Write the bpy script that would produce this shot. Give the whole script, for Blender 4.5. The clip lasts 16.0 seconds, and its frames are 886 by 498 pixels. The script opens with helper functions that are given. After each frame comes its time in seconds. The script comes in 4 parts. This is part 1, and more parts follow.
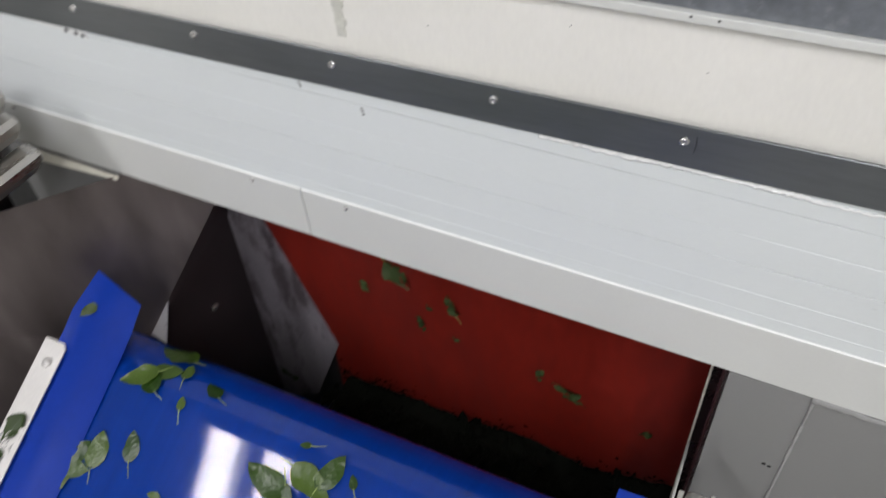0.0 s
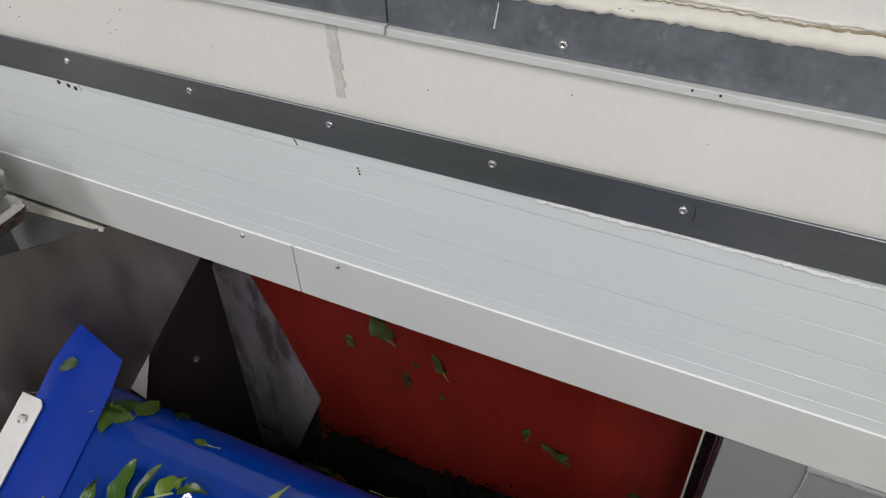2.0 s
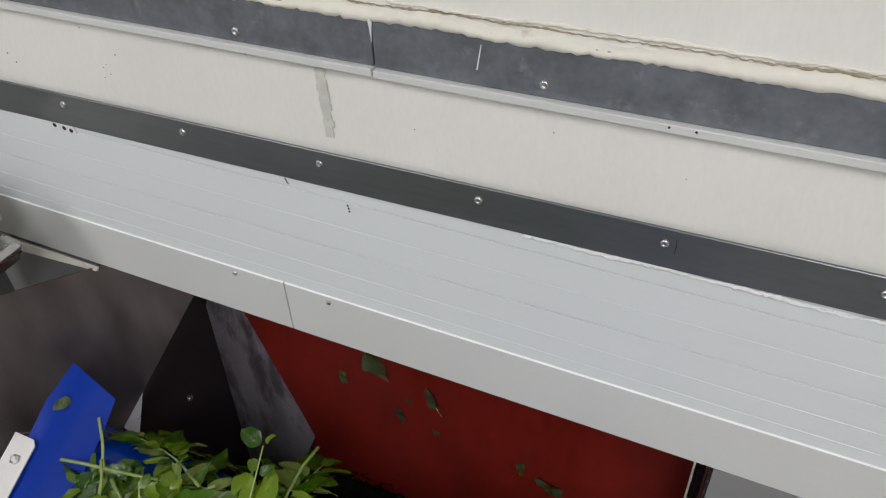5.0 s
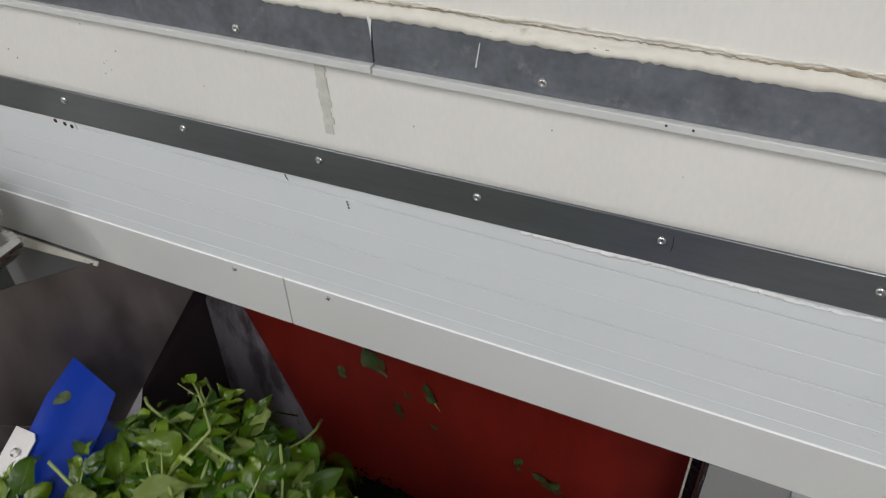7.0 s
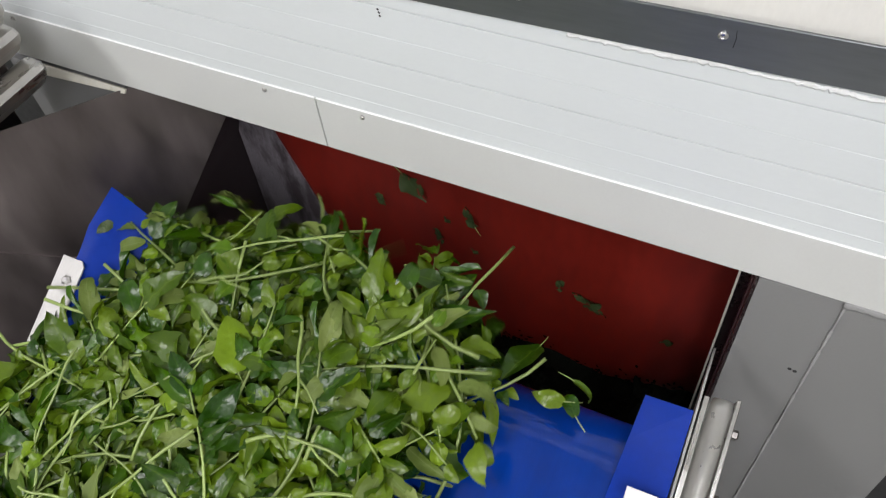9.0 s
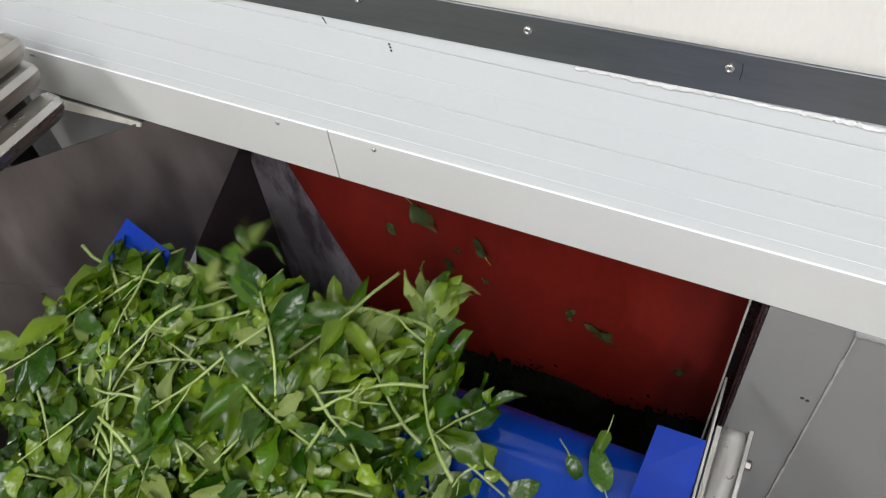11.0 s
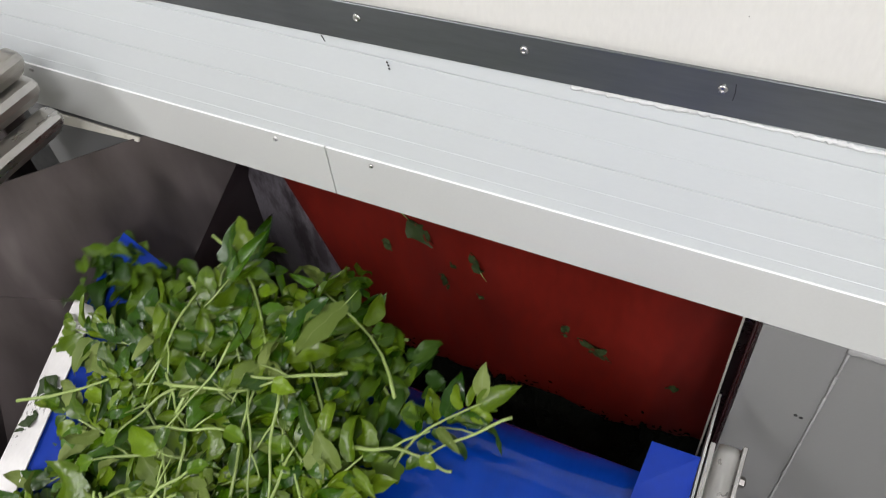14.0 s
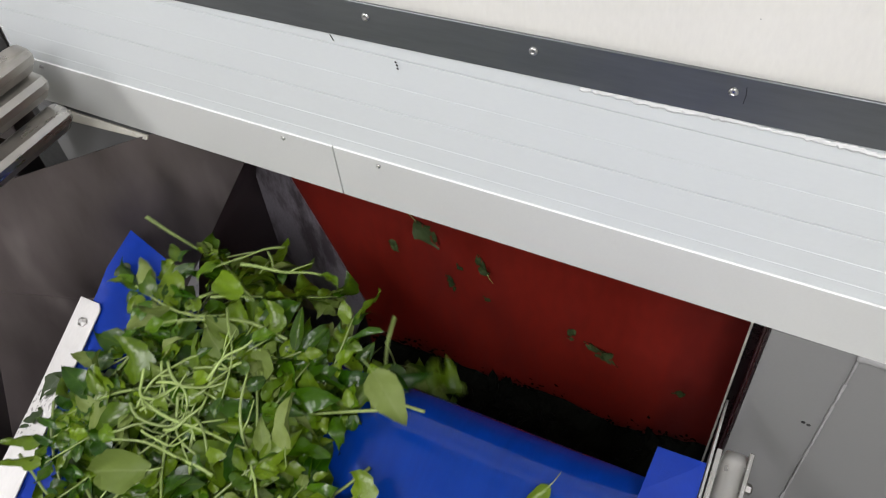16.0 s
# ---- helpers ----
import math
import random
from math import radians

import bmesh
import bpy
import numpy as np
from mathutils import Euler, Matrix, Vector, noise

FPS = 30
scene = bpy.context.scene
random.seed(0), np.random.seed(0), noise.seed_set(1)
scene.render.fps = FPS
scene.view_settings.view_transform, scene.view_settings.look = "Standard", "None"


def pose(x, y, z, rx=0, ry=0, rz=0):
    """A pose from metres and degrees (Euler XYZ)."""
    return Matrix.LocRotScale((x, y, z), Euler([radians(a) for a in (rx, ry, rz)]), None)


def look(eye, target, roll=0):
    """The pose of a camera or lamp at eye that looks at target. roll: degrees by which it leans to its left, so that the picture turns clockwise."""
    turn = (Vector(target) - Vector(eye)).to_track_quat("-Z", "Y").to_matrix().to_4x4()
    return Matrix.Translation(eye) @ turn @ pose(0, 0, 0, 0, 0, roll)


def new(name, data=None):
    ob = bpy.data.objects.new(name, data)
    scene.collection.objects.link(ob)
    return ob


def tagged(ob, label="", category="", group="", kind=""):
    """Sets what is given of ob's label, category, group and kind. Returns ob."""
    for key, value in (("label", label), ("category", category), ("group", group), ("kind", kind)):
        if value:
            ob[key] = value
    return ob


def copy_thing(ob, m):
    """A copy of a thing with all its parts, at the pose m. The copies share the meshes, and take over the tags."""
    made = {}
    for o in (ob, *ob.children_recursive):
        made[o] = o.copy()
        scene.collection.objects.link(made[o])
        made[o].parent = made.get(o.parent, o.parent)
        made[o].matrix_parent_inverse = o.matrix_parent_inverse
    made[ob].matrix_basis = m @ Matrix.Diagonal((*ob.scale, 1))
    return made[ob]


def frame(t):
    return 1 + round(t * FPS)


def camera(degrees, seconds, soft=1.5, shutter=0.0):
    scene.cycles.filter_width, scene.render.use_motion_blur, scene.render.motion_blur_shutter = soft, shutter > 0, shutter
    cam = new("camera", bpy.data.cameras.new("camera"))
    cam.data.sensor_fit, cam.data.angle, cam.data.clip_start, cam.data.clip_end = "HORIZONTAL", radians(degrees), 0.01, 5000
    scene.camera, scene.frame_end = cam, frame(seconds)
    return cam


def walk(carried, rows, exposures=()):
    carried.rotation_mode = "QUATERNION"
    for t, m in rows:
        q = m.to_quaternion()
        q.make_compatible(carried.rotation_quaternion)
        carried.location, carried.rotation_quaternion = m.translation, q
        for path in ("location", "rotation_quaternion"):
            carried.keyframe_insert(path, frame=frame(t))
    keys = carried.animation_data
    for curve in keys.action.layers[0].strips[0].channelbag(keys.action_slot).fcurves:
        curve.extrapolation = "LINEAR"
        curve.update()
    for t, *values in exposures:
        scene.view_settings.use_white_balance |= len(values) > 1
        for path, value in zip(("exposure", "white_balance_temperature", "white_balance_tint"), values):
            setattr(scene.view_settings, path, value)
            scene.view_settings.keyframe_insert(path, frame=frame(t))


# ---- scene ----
# One row: seconds, eye, point looked at, lean
PATH = [
    (0, (0.472, -0.637, 1.777), (-0.206, 0.596, 0.354), -4.8),
    (0.5, (0.448, -0.649, 1.775), (-0.117, 0.707, 0.418), -2.6),
    (1, (0.457, -0.628, 1.773), (-0.118, 0.731, 0.424), -0.5),
    (1.5, (0.453, -0.62, 1.792), (-0.192, 0.725, 0.46), -2.1),
    (2, (0.444, -0.631, 1.787), (-0.207, 0.703, 0.447), -2.0),
    (2.5, (0.443, -0.63, 1.785), (-0.22, 0.722, 0.469), -2.3),
    (3, (0.447, -0.63, 1.789), (-0.205, 0.746, 0.493), -1.8),
    (3.5, (0.45, -0.634, 1.792), (-0.217, 0.738, 0.499), -2.4),
    (4, (0.455, -0.635, 1.792), (-0.208, 0.747, 0.507), -2.5),
    (6.5, (0.459, -0.64, 1.805), (-0.211, 0.755, 0.538), -2.4),
    (7, (0.46, -0.64, 1.801), (-0.202, 0.746, 0.52), -2.2),
    (7.5, (0.451, -0.646, 1.774), (-0.184, 0.602, 0.346), -2.7),
    (7.6, (0.444, -0.64, 1.784), (-0.206, 0.495, 0.272), -5.4),
    (7.8, (0.442, -0.647, 1.762), (-0.151, 0.409, 0.171), -5.8),
    (8, (0.451, -0.635, 1.755), (-0.176, 0.386, 0.154), -7.4),
    (8.5, (0.451, -0.635, 1.755), (-0.18, 0.409, 0.17), -7.5),
    (11, (0.451, -0.64, 1.763), (-0.228, 0.476, 0.248), -7.9),
    (11.5, (0.451, -0.639, 1.763), (-0.233, 0.475, 0.249), -8.1),
    (12, (0.451, -0.641, 1.765), (-0.235, 0.493, 0.267), -7.4),
    (12.5, (0.451, -0.64, 1.765), (-0.225, 0.492, 0.261), -7.1),
    (13, (0.451, -0.641, 1.765), (-0.231, 0.497, 0.268), -7.3),
    (13.5, (0.451, -0.644, 1.772), (-0.229, 0.498, 0.278), -7.0),
    (14, (0.451, -0.643, 1.769), (-0.226, 0.505, 0.278), -7.0),
    (14.5, (0.451, -0.642, 1.768), (-0.241, 0.497, 0.277), -7.4),
    (15, (0.451, -0.643, 1.769), (-0.244, 0.505, 0.286), -7.1),
    (15.5, (0.451, -0.642, 1.767), (-0.238, 0.51, 0.284), -6.7),
    (16, (0.451, -0.641, 1.765), (-0.245, 0.503, 0.279), -6.9),
]
EXPOSURES = [(0, -0.05), (1.5, -0.27), (4, -0.31), (7, -0.37), (7.5, -0.42), (8, -0.26), (8.5, 0.10), (10.8, 0.24), (16, 0.13)]
cam = camera(59.4, 16.0, soft=1.1, shutter=0.7)
walk(cam, [(t, look(e, g, r)) for t, e, g, r in PATH], EXPOSURES)

# ---- world, lamps ----
world = bpy.data.worlds.new("world")
scene.world = world
world.use_nodes = True
world.node_tree.nodes["Background"].inputs[0].default_value = (0.9, 0.95, 1.0, 1)
world.node_tree.nodes["Background"].inputs[1].default_value = 0.05
scene.view_settings.exposure = 0.0
LAMP_POWER = 22.0


def panel_light(x, y, power):
    """Area lamp under a diffuser of a ceiling fixture."""
    data = bpy.data.lights.new("panel_light", "AREA")
    data.shape, data.size, data.size_y = "RECTANGLE", 0.16, 1.45
    data.energy, data.color = power, (0.985, 0.97, 1.0)
    new("panel_light", data).matrix_basis = pose(x, y, 2.93)


# First fixture matches the belt reflection; the other two are added fill light.
FIXTURES = [(-1.25, -1.83, 0.86), (1.1, -1.9, 1.06), (0.2, -3.5, 0.34)]
for fx, fy, k in FIXTURES:
    for dx in (-0.15, 0.15):
        panel_light(fx + dx, fy, LAMP_POWER * k)


# ---- materials ----
def material(name, colour, rough=0.5, metal=0.0, vary=0.12, scale=6.0, grain=160.0, bump=0.05, stretch=(1, 1, 1),
             rvary=0.12, stain=None, stain_size=3.0, stain_at=0.62, stain_soft=0.12, spread=0.0, emit=0.0, gloss=0.5):
    m = bpy.data.materials.new(name)
    m.use_nodes = True
    nt = m.node_tree
    N, L = nt.nodes, nt.links
    b = N["Principled BSDF"]
    co = N.new("ShaderNodeTexCoord")
    mp = N.new("ShaderNodeMapping")
    mp.inputs["Scale"].default_value = stretch
    L.new(co.outputs["Object"], mp.inputs["Vector"])
    big = N.new("ShaderNodeTexNoise")
    big.inputs["Scale"].default_value, big.inputs["Detail"].default_value = scale, 5
    fine = N.new("ShaderNodeTexNoise")
    fine.inputs["Scale"].default_value, fine.inputs["Detail"].default_value = grain, 3
    L.new(mp.outputs[0], big.inputs["Vector"])
    L.new(mp.outputs[0], fine.inputs["Vector"])
    ramp = N.new("ShaderNodeMix")
    ramp.data_type = "RGBA"
    ramp.inputs[6].default_value = (*[c * (1 - vary) for c in colour], 1)
    ramp.inputs[7].default_value = (*[min(1, c * (1 + vary)) for c in colour], 1)
    add = N.new("ShaderNodeMath")
    add.operation = "MULTIPLY_ADD"
    add.inputs[1].default_value = 0.35
    L.new(fine.outputs[0], add.inputs[0])
    sc = N.new("ShaderNodeMath")
    sc.operation = "MULTIPLY"
    sc.inputs[1].default_value = 0.65
    L.new(big.outputs[0], sc.inputs[0])
    L.new(sc.outputs[0], add.inputs[2])
    st = N.new("ShaderNodeMapRange")
    st.inputs[1].default_value, st.inputs[2].default_value = 0.3, 0.7
    L.new(add.outputs[0], st.inputs[0])
    L.new(st.outputs[0], ramp.inputs[0])
    out = ramp.outputs[2]
    if stain:
        s = N.new("ShaderNodeTexNoise")
        s.inputs["Scale"].default_value, s.inputs["Detail"].default_value = stain_size, 8 if stain_soft < 0.15 else 3
        s.inputs["Roughness"].default_value = 0.65
        L.new(mp.outputs[0], s.inputs["Vector"])
        r = N.new("ShaderNodeMapRange")
        r.inputs[1].default_value, r.inputs[2].default_value = stain_at, stain_at + stain_soft
        L.new(s.outputs[0], r.inputs[0])
        mx = N.new("ShaderNodeMix")
        mx.data_type = "RGBA"
        L.new(r.outputs[0], mx.inputs[0])
        L.new(out, mx.inputs[6])
        mx.inputs[7].default_value = (*stain, 1)
        out = mx.outputs[2]
    if spread:
        info = N.new("ShaderNodeObjectInfo")
        hsv = N.new("ShaderNodeHueSaturation")
        v = N.new("ShaderNodeMapRange")
        v.inputs[3].default_value, v.inputs[4].default_value = 1 - spread, 1 + spread
        L.new(info.outputs["Random"], v.inputs[0])
        L.new(v.outputs[0], hsv.inputs["Value"])
        L.new(out, hsv.inputs["Color"])
        out = hsv.outputs[0]
    L.new(out, b.inputs["Base Color"])
    rr = N.new("ShaderNodeMapRange")
    rr.inputs[3].default_value, rr.inputs[4].default_value = max(0.02, rough - rvary), min(1, rough + rvary)
    L.new(st.outputs[0], rr.inputs[0])
    L.new(rr.outputs[0], b.inputs["Roughness"])
    b.inputs["Metallic"].default_value = metal
    b.inputs["Specular IOR Level"].default_value = gloss
    if bump:
        bp = N.new("ShaderNodeBump")
        bp.inputs["Strength"].default_value, bp.inputs["Distance"].default_value = bump, 0.004
        L.new(add.outputs[0], bp.inputs["Height"])
        L.new(bp.outputs[0], b.inputs["Normal"])
    if emit:
        b.inputs["Emission Color"].default_value = (0.985, 0.97, 1.0, 1)
        b.inputs["Emission Strength"].default_value = emit
    return m


CREAM = material("cream_wall_coating", (0.74, 0.73, 0.685), 0.5, 0, 0.05, 5, 240, 0.12, stretch=(1, 1, 0.35), stain=(0.55, 0.52, 0.40), stain_size=7, stain_at=0.66)
PVC = material("white_pvc_board", (0.635, 0.668, 0.67), 0.38, 0, 0.025, 4, 300, 0.03, stretch=(0.3, 1, 1))
LIP = material("off_white_sheet", (0.60, 0.61, 0.588), 0.4, 0, 0.03, 5, 260, 0.03)
# Whiter than the edge sheet, so the fold's highlight is in its colour.
FOLD = material("highlight_fold", (0.84, 0.85, 0.84), 0.3, 0, 0.02, 5, 260, 0.02)
BAR = material("dull_steel_bar", (0.185, 0.197, 0.203), 0.42, 0.75, 0.18, 5, 90, 0.04, stretch=(0.25, 1, 2), stain=(0.12, 0.125, 0.13), stain_size=5)
ZINC = material("galvanised_zinc", (0.20, 0.215, 0.24), 0.5, 0.65, 0.3, 26, 120, 0.05, stain=(0.30, 0.315, 0.34), stain_size=30, stain_at=0.58)
SEAL = material("cream_sealant", (0.68, 0.66, 0.58), 0.55, 0, 0.08, 20, 120, 0.25, stain=(0.46, 0.42, 0.32), stain_size=30, stain_at=0.6)
SEAL_WHITE = material("white_sealant", (0.7, 0.71, 0.70), 0.4, 0, 0.06, 20, 120, 0.2)
STEEL = material("stainless_steel", (0.70, 0.69, 0.67), 0.33, 0.97, 0.1, 6, 60, 0.006, stretch=(3, 0.2, 0.2))
STEEL_RAIL = material("worn_folded_steel", (0.50, 0.48, 0.45), 0.3, 0.95, 0.14, 7, 60, 0.008, stretch=(1.5, 0.5, 1.5), rvary=0.1, stain=(0.36, 0.34, 0.29), stain_size=5, stain_at=0.6)
BRIGHT = material("shiny_stainless_steel", (0.84, 0.83, 0.80), 0.32, 0.6, 0.06, 5, 60, 0.004, stretch=(1, 0.6, 1))
BOLT_DULL = material("dull_bolt_steel", (0.20, 0.19, 0.18), 0.4, 0.9, 0.2, 60, 300, 0.03)
# Soft paler streaks are painted into this steel as reflected highlights.
STEEL_SOFT = material("glint_streaked_stainless", (0.145, 0.124, 0.124), 0.42, 0.9, 0.34, 2.2, 9, 0.0, stretch=(3.0, 3.0, 0.6), rvary=0.14, stain=(0.30, 0.265, 0.26), stain_size=2.6, stain_at=0.52, stain_soft=0.3)
# Strong pale and dark mottling paints in the plate's glints.
STEEL_PALE = material("mottled_pale_stainless", (0.30, 0.275, 0.305), 0.5, 0.35, 0.35, 6, 150, 0.05, stretch=(2.6, 1, 0.8), stain=(0.11, 0.09, 0.10), stain_size=5.0, stain_at=0.5)
BRACKET = material("bright_brushed_steel", (0.66, 0.645, 0.63), 0.34, 0.62, 0.08, 10, 240, 0.02, stretch=(1, 0.2, 1))
BOLT = material("bolt_steel", (0.62, 0.61, 0.6), 0.28, 0.95, 0.1, 60, 300, 0.03)
BELT = material("blue_belt", (0.003, 0.056, 0.44), 0.05, 0, 0.12, 9, 45, 0.010, stretch=(3.0, 0.25, 0.25), rvary=0.03, gloss=0.85)
SKIRT = material("blue_plastic_skirt", (0.002, 0.052, 0.50), 0.4, 0, 0.1, 8, 120, 0.03, gloss=0.25)
RED = material("red_plastic_sheet", (0.18, 0.013, 0.008), 0.42, 0, 0.28, 3.0, 40, 0.03, stretch=(1.6, 1, 0.6), stain=(0.085, 0.009, 0.008), stain_size=2.6, stain_at=0.46, stain_soft=0.3)
JAMB = material("dark_maroon_trim", (0.014, 0.006, 0.007), 0.3, 0, 0.2, 20, 140, 0.04)
GREY = material("grey_wall_sheet", (0.22, 0.22, 0.217), 0.42, 0, 0.06, 4, 220, 0.03, stain=(0.25, 0.25, 0.245), stain_size=5, stain_at=0.6)
# Flat black stands in for shade inside the chute and the wall gaps.
DARK = material("shade_black", (0.015, 0.015, 0.016), 0.4, 0, 0.3, 10, 120, 0.1)
CEIL = material("white_ceiling", (0.75, 0.75, 0.73), 0.6, 0, 0.05, 3, 120, 0.05)
FLOOR = material("grey_resin_floor", (0.22, 0.22, 0.21), 0.4, 0, 0.15, 3, 120, 0.06)
TUBE = material("lit_diffuser", (0.9, 0.9, 0.9), 0.4, 0, 0.0, 3, 60, 0, emit=5.0)
HOLE = material("dark_hole", (0.02, 0.02, 0.02), 0.6, 0, 0.2, 30, 100, 0)
STEM = material("pale_green_stem", (0.23, 0.305, 0.088), 0.36, 0, 0.2, 18, 300, 0.05, spread=0.28)


def leaf_material(name, dark, light, rough=0.42, gloss=0.27, island=False):
    """Leaf skin: darker blade, paler veins along the midrib, some light through."""
    m = bpy.data.materials.new(name)
    m.use_nodes = True
    N, L = m.node_tree.nodes, m.node_tree.links
    b = N["Principled BSDF"]
    info, co = N.new("ShaderNodeObjectInfo"), N.new("ShaderNodeTexCoord")
    no = N.new("ShaderNodeTexNoise")
    no.inputs["Scale"].default_value, no.inputs["Detail"].default_value = 45, 4
    L.new(co.outputs["Object"], no.inputs["Vector"])
    mix = N.new("ShaderNodeMix")
    mix.data_type = "RGBA"
    mix.inputs[6].default_value, mix.inputs[7].default_value = (*dark, 1), (*light, 1)
    a = N.new("ShaderNodeMath")
    a.operation = "MULTIPLY_ADD"
    a.inputs[1].default_value, a.use_clamp = 0.5, True
    r = N.new("ShaderNodeMapRange")
    r.inputs[3].default_value, r.inputs[4].default_value = -0.42, 0.72
    geo = N.new("ShaderNodeNewGeometry")
    L.new(geo.outputs["Random Per Island"] if island else info.outputs["Random"], r.inputs[0])
    L.new(no.outputs[0], a.inputs[0])
    L.new(r.outputs[0], a.inputs[2])
    L.new(a.outputs[0], mix.inputs[0])
    sep = N.new("ShaderNodeSeparateXYZ")
    L.new(co.outputs["Object"], sep.inputs[0])
    ab = N.new("ShaderNodeMath")
    ab.operation = "ABSOLUTE"
    L.new(sep.outputs[0], ab.inputs[0])
    rib = N.new("ShaderNodeMapRange")
    rib.inputs[1].default_value, rib.inputs[2].default_value, rib.inputs[3].default_value, rib.inputs[4].default_value = 0.0002, 0.0010, 0.32, 0.0
    L.new(ab.outputs[0], rib.inputs[0])
    skin = N.new("ShaderNodeMix")
    skin.data_type = "RGBA"
    if island:
        skin.inputs[0].default_value = 0.0
    else:
        L.new(rib.outputs[0], skin.inputs[0])
    L.new(mix.outputs[2], skin.inputs[6])
    skin.inputs[7].default_value = (light[0] * 1.3, light[1] * 1.2, light[2] * 2.0, 1)
    L.new(skin.outputs[2], b.inputs["Base Color"])
    b.inputs["Roughness"].default_value = rough
    b.inputs["Specular IOR Level"].default_value = gloss
    slant = N.new("ShaderNodeMath")
    slant.operation = "MULTIPLY_ADD"
    slant.inputs[1].default_value = -0.9
    L.new(ab.outputs[0], slant.inputs[0])
    L.new(sep.outputs[1], slant.inputs[2])
    vein = N.new("ShaderNodeCombineXYZ")
    L.new(slant.outputs[0], vein.inputs[1])
    L.new(ab.outputs[0], vein.inputs[0])
    wave = N.new("ShaderNodeTexWave")
    wave.inputs["Scale"].default_value, wave.inputs["Distortion"].default_value = 36, 1.2
    wave.bands_direction = "Y"
    L.new(vein.outputs[0], wave.inputs["Vector"])
    crease = N.new("ShaderNodeTexNoise")
    crease.inputs["Scale"].default_value, crease.inputs["Detail"].default_value = 120, 3
    L.new(co.outputs["Object"], crease.inputs["Vector"])
    relief = N.new("ShaderNodeMath")
    relief.operation = "MULTIPLY_ADD"
    relief.inputs[1].default_value = 0.10
    L.new(wave.outputs[0], relief.inputs[0])
    L.new(crease.outputs[0], relief.inputs[2])
    bp = N.new("ShaderNodeBump")
    bp.inputs["Strength"].default_value, bp.inputs["Distance"].default_value = 0.5, 0.002
    L.new(relief.outputs[0], bp.inputs["Height"])
    L.new(bp.outputs[0], b.inputs["Normal"])
    tr = N.new("ShaderNodeBsdfTranslucent")
    L.new(mix.outputs[2], tr.inputs[0])
    ms = N.new("ShaderNodeMixShader")
    ms.inputs[0].default_value = 0.2
    L.new(b.outputs[0], ms.inputs[1])
    L.new(tr.outputs[0], ms.inputs[2])
    L.new(ms.outputs[0], N["Material Output"].inputs[0])
    return m


LEAF = leaf_material("fresh_herb_leaf", (0.022, 0.066, 0.002), (0.138, 0.216, 0.008), 0.3, 0.5)
LEAF_DEEP = leaf_material("deep_green_leaf", (0.014, 0.056, 0.001), (0.060, 0.145, 0.003), 0.26, 0.5)
LEAF_MAT = leaf_material("matted_herb_leaf", (0.015, 0.048, 0.001), (0.092, 0.162, 0.008), island=True)
LEAF_PALE = leaf_material("pale_leaf_underside", (0.11, 0.160, 0.028), (0.20, 0.255, 0.066), 0.5)
LEAF_WET = leaf_material("wet_dark_leaf", (0.014, 0.045, 0.004), (0.075, 0.125, 0.02), 0.3, 0.4)
LEAF_LIME = leaf_material("young_lime_leaf", (0.07, 0.15, 0.003), (0.165, 0.26, 0.008), 0.32, 0.34)
# Near-black green: the chute's shade is put into the leaf colour.
LEAF_HEAP = leaf_material("shade_dark_leaf", (0.002, 0.003, 0.002), (0.007, 0.008, 0.005), 0.75, 0.1)
LEAF_OLD = leaf_material("stuck_wilted_leaf", (0.03, 0.05, 0.018), (0.07, 0.10, 0.035))


# ---- mesh helpers ----
def finish(name, bm, mat, smooth=False):
    bmesh.ops.recalc_face_normals(bm, faces=bm.faces)
    me = bpy.data.meshes.new(name)
    bm.to_mesh(me)
    bm.free()
    me.materials.append(mat)
    if smooth:
        me.polygons.foreach_set("use_smooth", [True] * len(me.polygons))
    return me


def part(name, bm, mat, parent=None, label="", smooth=False):
    """Links a bmesh, given in world metres, as one mesh object under its thing."""
    ob = new(name, finish(name, bm, mat, smooth) if isinstance(bm, bmesh.types.BMesh) else bm)
    if parent:
        ob.parent = parent
        base = parent.matrix_basis if parent.parent is None else parent.parent.matrix_basis @ parent.matrix_basis
        ob.matrix_parent_inverse = base.inverted()
    if label:
        ob["label"] = label
    return ob


def box(x0, x1, y0, y1, z0, z1, bevel=0.0, bm=None):
    bm = bm or bmesh.new()
    m = Matrix.LocRotScale(((x0 + x1) / 2, (y0 + y1) / 2, (z0 + z1) / 2), None, (x1 - x0, y1 - y0, z1 - z0))
    r = bmesh.ops.create_cube(bm, size=1, matrix=m)
    if bevel:
        es = {e for v in r["verts"] for e in v.link_edges}
        bmesh.ops.bevel(bm, geom=list(es), offset=bevel, segments=2, affect="EDGES", profile=0.5)
    return bm


def slab(points, push, bm=None, bevel=0.0):
    """A plate: the polygon through points, thickened by the vector push."""
    bm = bm or bmesh.new()
    push = Vector(push)
    a = [bm.verts.new(p) for p in points]
    b = [bm.verts.new(Vector(p) + push) for p in points]
    k = len(points)
    bm.faces.new(a)
    bm.faces.new(b[::-1])
    for i in range(k):
        bm.faces.new((a[i], b[i], b[(i + 1) % k], a[(i + 1) % k]))
    if bevel:
        bmesh.ops.bevel(bm, geom=bm.edges[:], offset=bevel, segments=1, affect="EDGES")
    return bm


